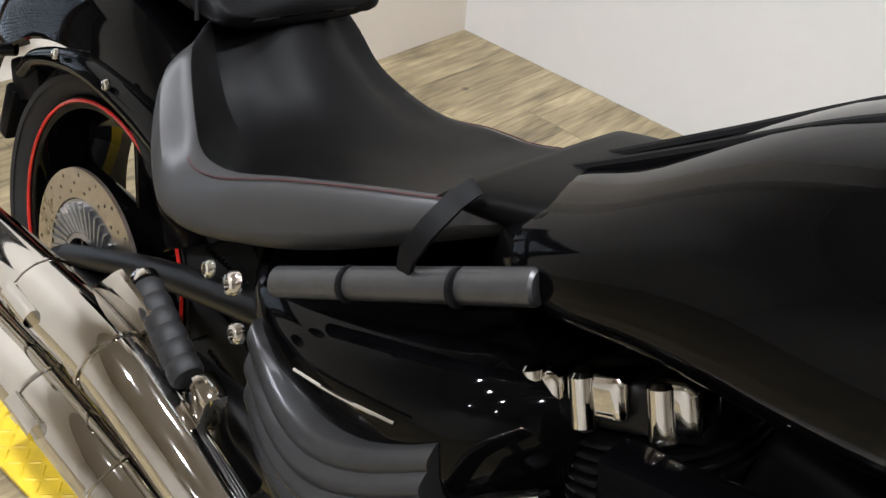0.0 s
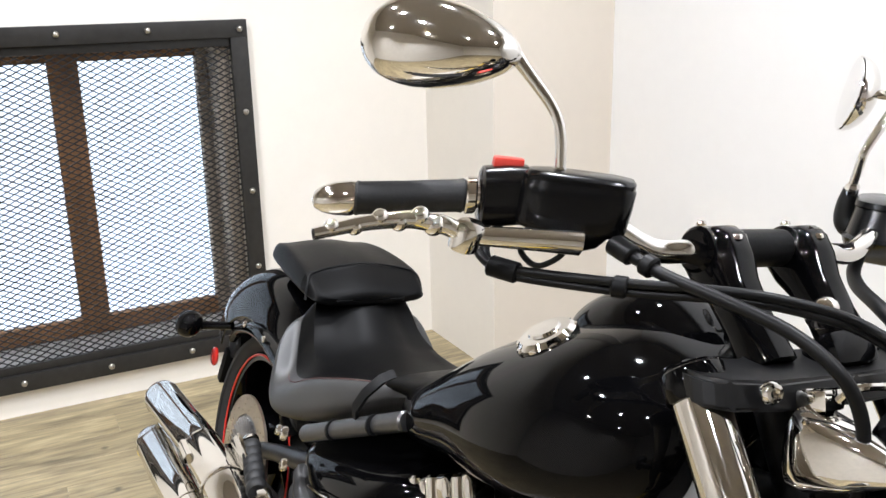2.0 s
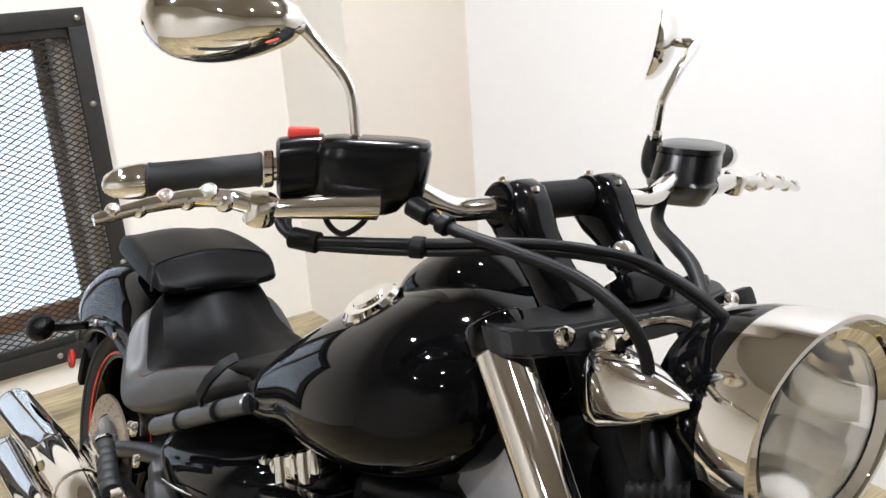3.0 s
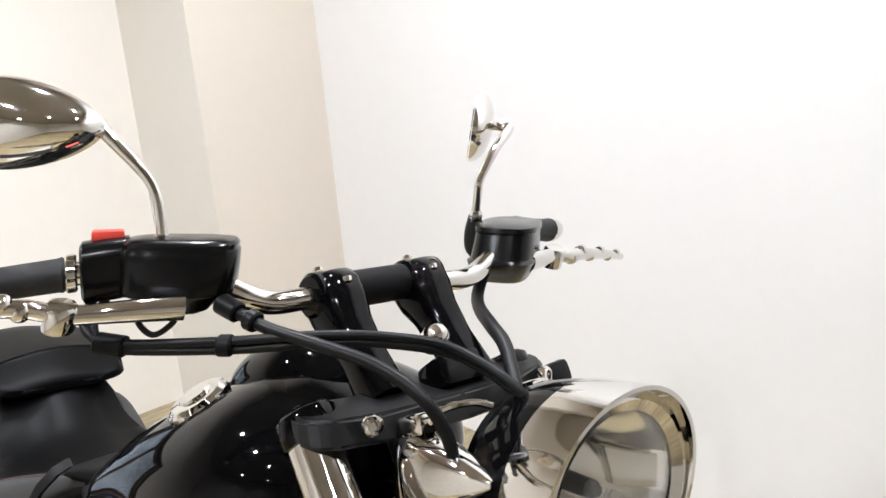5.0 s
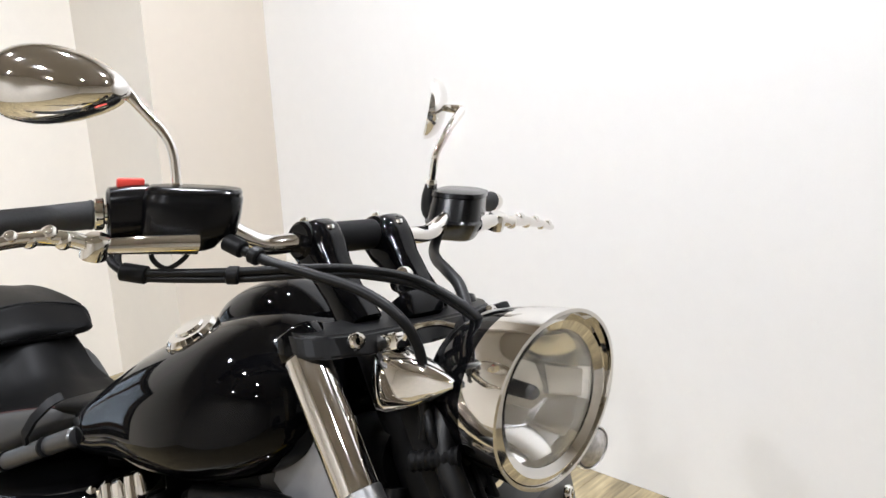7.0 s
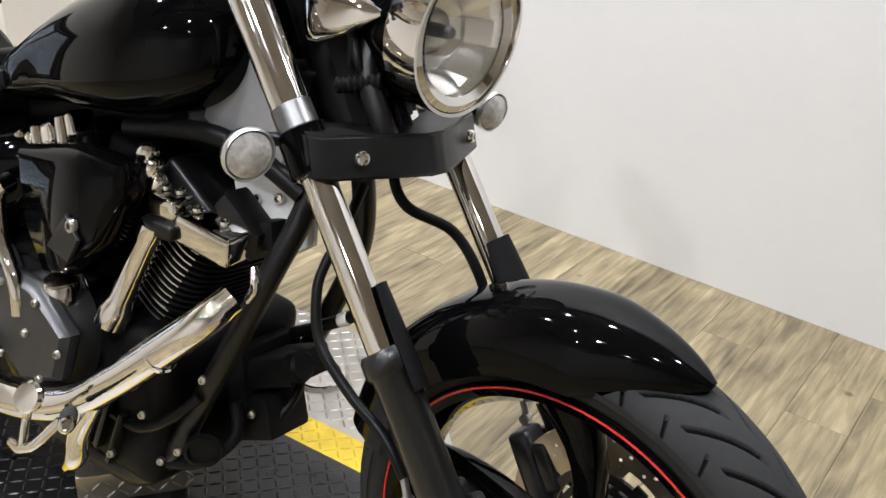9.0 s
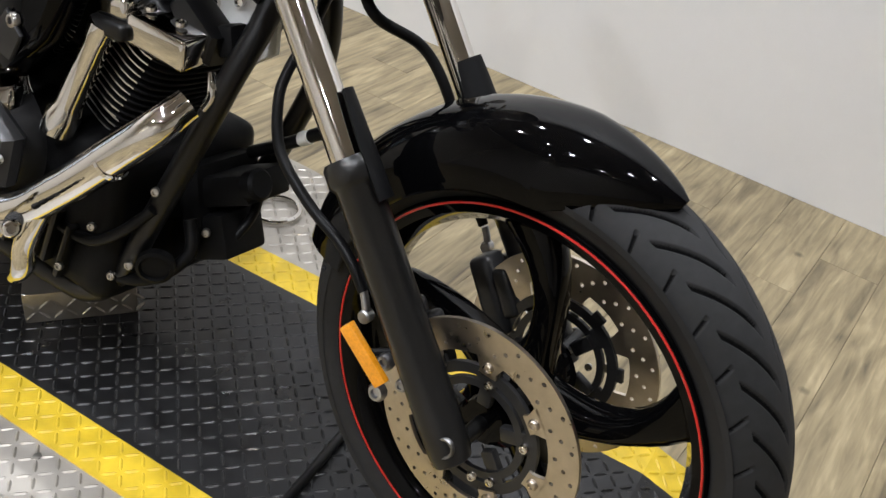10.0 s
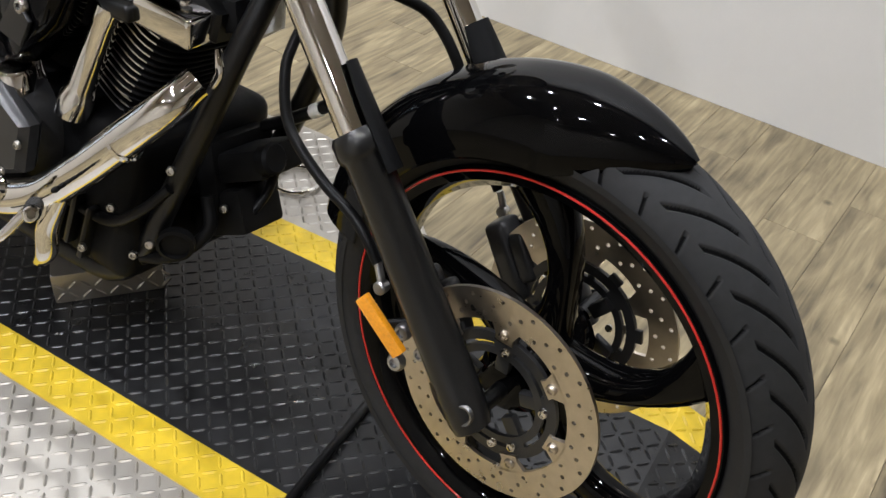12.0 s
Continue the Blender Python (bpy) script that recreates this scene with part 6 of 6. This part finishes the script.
for s in (-1, 1):
    bm = bmesh.new()
    slab(bm, [(-0.72, 0.92), (-0.6, 0.93), (-0.56, 0.86), (-0.56, 0.76), (-0.64, 0.75), (-0.74, 0.8)], 0.012, pose(0, 0.075 * s + 0.006, 0, 90, 0, 0), 0.003)
    part("headstock_panel", bm, M_COVER, moto, "grey panel beside the headstock")
    bm = bmesh.new()
    tube(bm, [(-0.85, 0.13 * s, 0.76), (-0.7, 0.11 * s, 0.79), (-0.6, 0.09 * s, 0.775), (-0.52, 0.07 * s, 0.74)], 0.015, 12, 5)
    part("wiring_loom", bm, M_HOSE, moto)
    for x, z in ((-0.632, 0.695), (-0.585, 0.711)):
        bolt_part(vec(x, 0.046 * s, z), (0.2, s, 0), 0.0085, moto, M_CHROME)
bm = bmesh.new()
slab(bm, [(-0.70, 0.72), (-0.57, 0.765), (-0.52, 0.75), (-0.505, 0.66), (-0.56, 0.62), (-0.67, 0.66)], 0.008, pose(0, -0.034, 0, 90, 0, 0), 0.002)
part("front_mount_plate", bm, M_TAPE, moto, "pale grey mounting plate")
bm = bmesh.new()
tube(bm, [(-0.6, 0.06, 0.45), (-0.545, 0.05, 0.484), (-0.505, 0.05, 0.511), (-0.46, 0.05, 0.541), (-0.4, 0.045, 0.56)], 0.0105, 12, 4)
lead = part("wiring_connector", bm, M_HOSE, moto, "black wiring lead with a connector")
bm = bmesh.new()
rod(bm, (-0.5, 0.05, 0.5145), (-0.483, 0.05, 0.526), 0.0118, seg=16, bev=0.001)
part("white_sleeve", bm, M_TAPE, lead, "white marker sleeve")
bm = bmesh.new()
block(bm, pose(-0.572, -0.072, 0.662, 0, -20, 0), 0.056, 0.04, 0.045, 0.01)
hb = part("horn_box", bm, M_MATTE, moto, "black box with a yellow sticker")
bm = bmesh.new()
block(bm, pose(-0.582, -0.0925, 0.668, 0, -20, 0), 0.012, 0.003, 0.014, 0)
part("sticker", bm, M_LABEL, hb, "small yellow sticker")
# rider's footpeg and brake pedal
bm = bmesh.new()
p, q = vec(-0.735, -0.262, 0.36), vec(-0.672, -0.31, 0.392)
d = (q - p).length
prof = []
for k in range(7):
    h = d * k / 7
    prof += [(0.01, h), (0.013, h + 0.003), (0.013, h + d / 7 - 0.003), (0.01, h + d / 7 - 0.0005)]
lathe(bm, prof, axis_pose(p, q), 18)
fp = part("footpeg", bm, M_GRIP, moto, "black ribbed footpeg")
bolt_part(q, q - p, 0.0125, fp, M_CHROME)
bm = bmesh.new()
lathe(bm, [(0.024, 0), (0.025, 0.006), (0.021, 0.012), (0.0005, 0.014)], axis_pose((-0.794, -0.29, 0.373), (-0.7, -0.6, 0.5)), 28)
tube(bm, [(-0.794, -0.288, 0.37), (-0.8, -0.29, 0.33), (-0.79, -0.3, 0.29), (-0.84, -0.285, 0.27)], 0.007, 10, 4)
tube(bm, [(-0.79, -0.3, 0.29), (-0.755, -0.3, 0.315), (-0.735, -0.275, 0.355)], 0.008, 10, 4)
part("brake_pedal", bm, M_CHROME, moto, "bright metal brake pedal")
# small parts low at the front of the engine
for pts, r in (([(-0.6, -0.13, 0.4), (-0.64, -0.15, 0.35), (-0.7, -0.155, 0.31), (-0.8, -0.15, 0.3)], 0.009), ([(-0.6, -0.05, 0.36), (-0.58, -0.06, 0.31), (-0.62, -0.1, 0.26), (-0.72, -0.13, 0.24)], 0.011), ([(-0.56, 0.06, 0.42), (-0.545, 0.03, 0.37), (-0.55, 0.0, 0.33)], 0.008)):
    cable("oil_line", pts, r, "black oil line")
for k in range(5):
    bm = bmesh.new()
    block(bm, pose(-0.745 - 0.035 * k, -0.155, 0.27 + 0.012 * (k % 2), 0, 12, 0), 0.012, 0.025, 0.1, 0.004)
    part("crankcase_rib", bm, M_SATIN, engine)
for x, y, z in ((-0.6, -0.13, 0.43), (-0.62, -0.14, 0.3), (-0.69, -0.16, 0.34), (-0.74, -0.17, 0.25), (-0.66, -0.135, 0.26), (-0.58, -0.03, 0.34)):
    bolt_part(vec(x, y, z), (0.5, -1, 0.1), 0.0075, engine, M_STEEL)


# ---- floor planks ----
random.seed(4)
PW, PL = 0.148, 1.21
plank_mesh = {}


def plank(x, y0, y1):
    key = round(y1 - y0, 3)
    if key not in plank_mesh:
        bm = bmesh.new()
        block(bm, pose(0, 0, -0.004), PW - 0.0008, key - 0.0008, 0.008, 0.0005, 1)
        me = bpy.data.meshes.new("plank")
        bm.to_mesh(me)
        bm.free()
        me.materials.append(M_PLANK)
        plank_mesh[key] = me
    ob = new("plank", plank_mesh[key])
    ob.parent = floor
    ob.location = (x, (y0 + y1) / 2, 0)


x = WEST + PW / 2
while x < EAST:
    y = NORTH - random.choice((0.25, 0.45, 0.65, 0.85, 1.05, PL))
    plank(x, y, NORTH)
    while y > SOUTH:
        lo = max(SOUTH, y - PL)
        plank(x, lo, y)
        y = lo
    x += PW
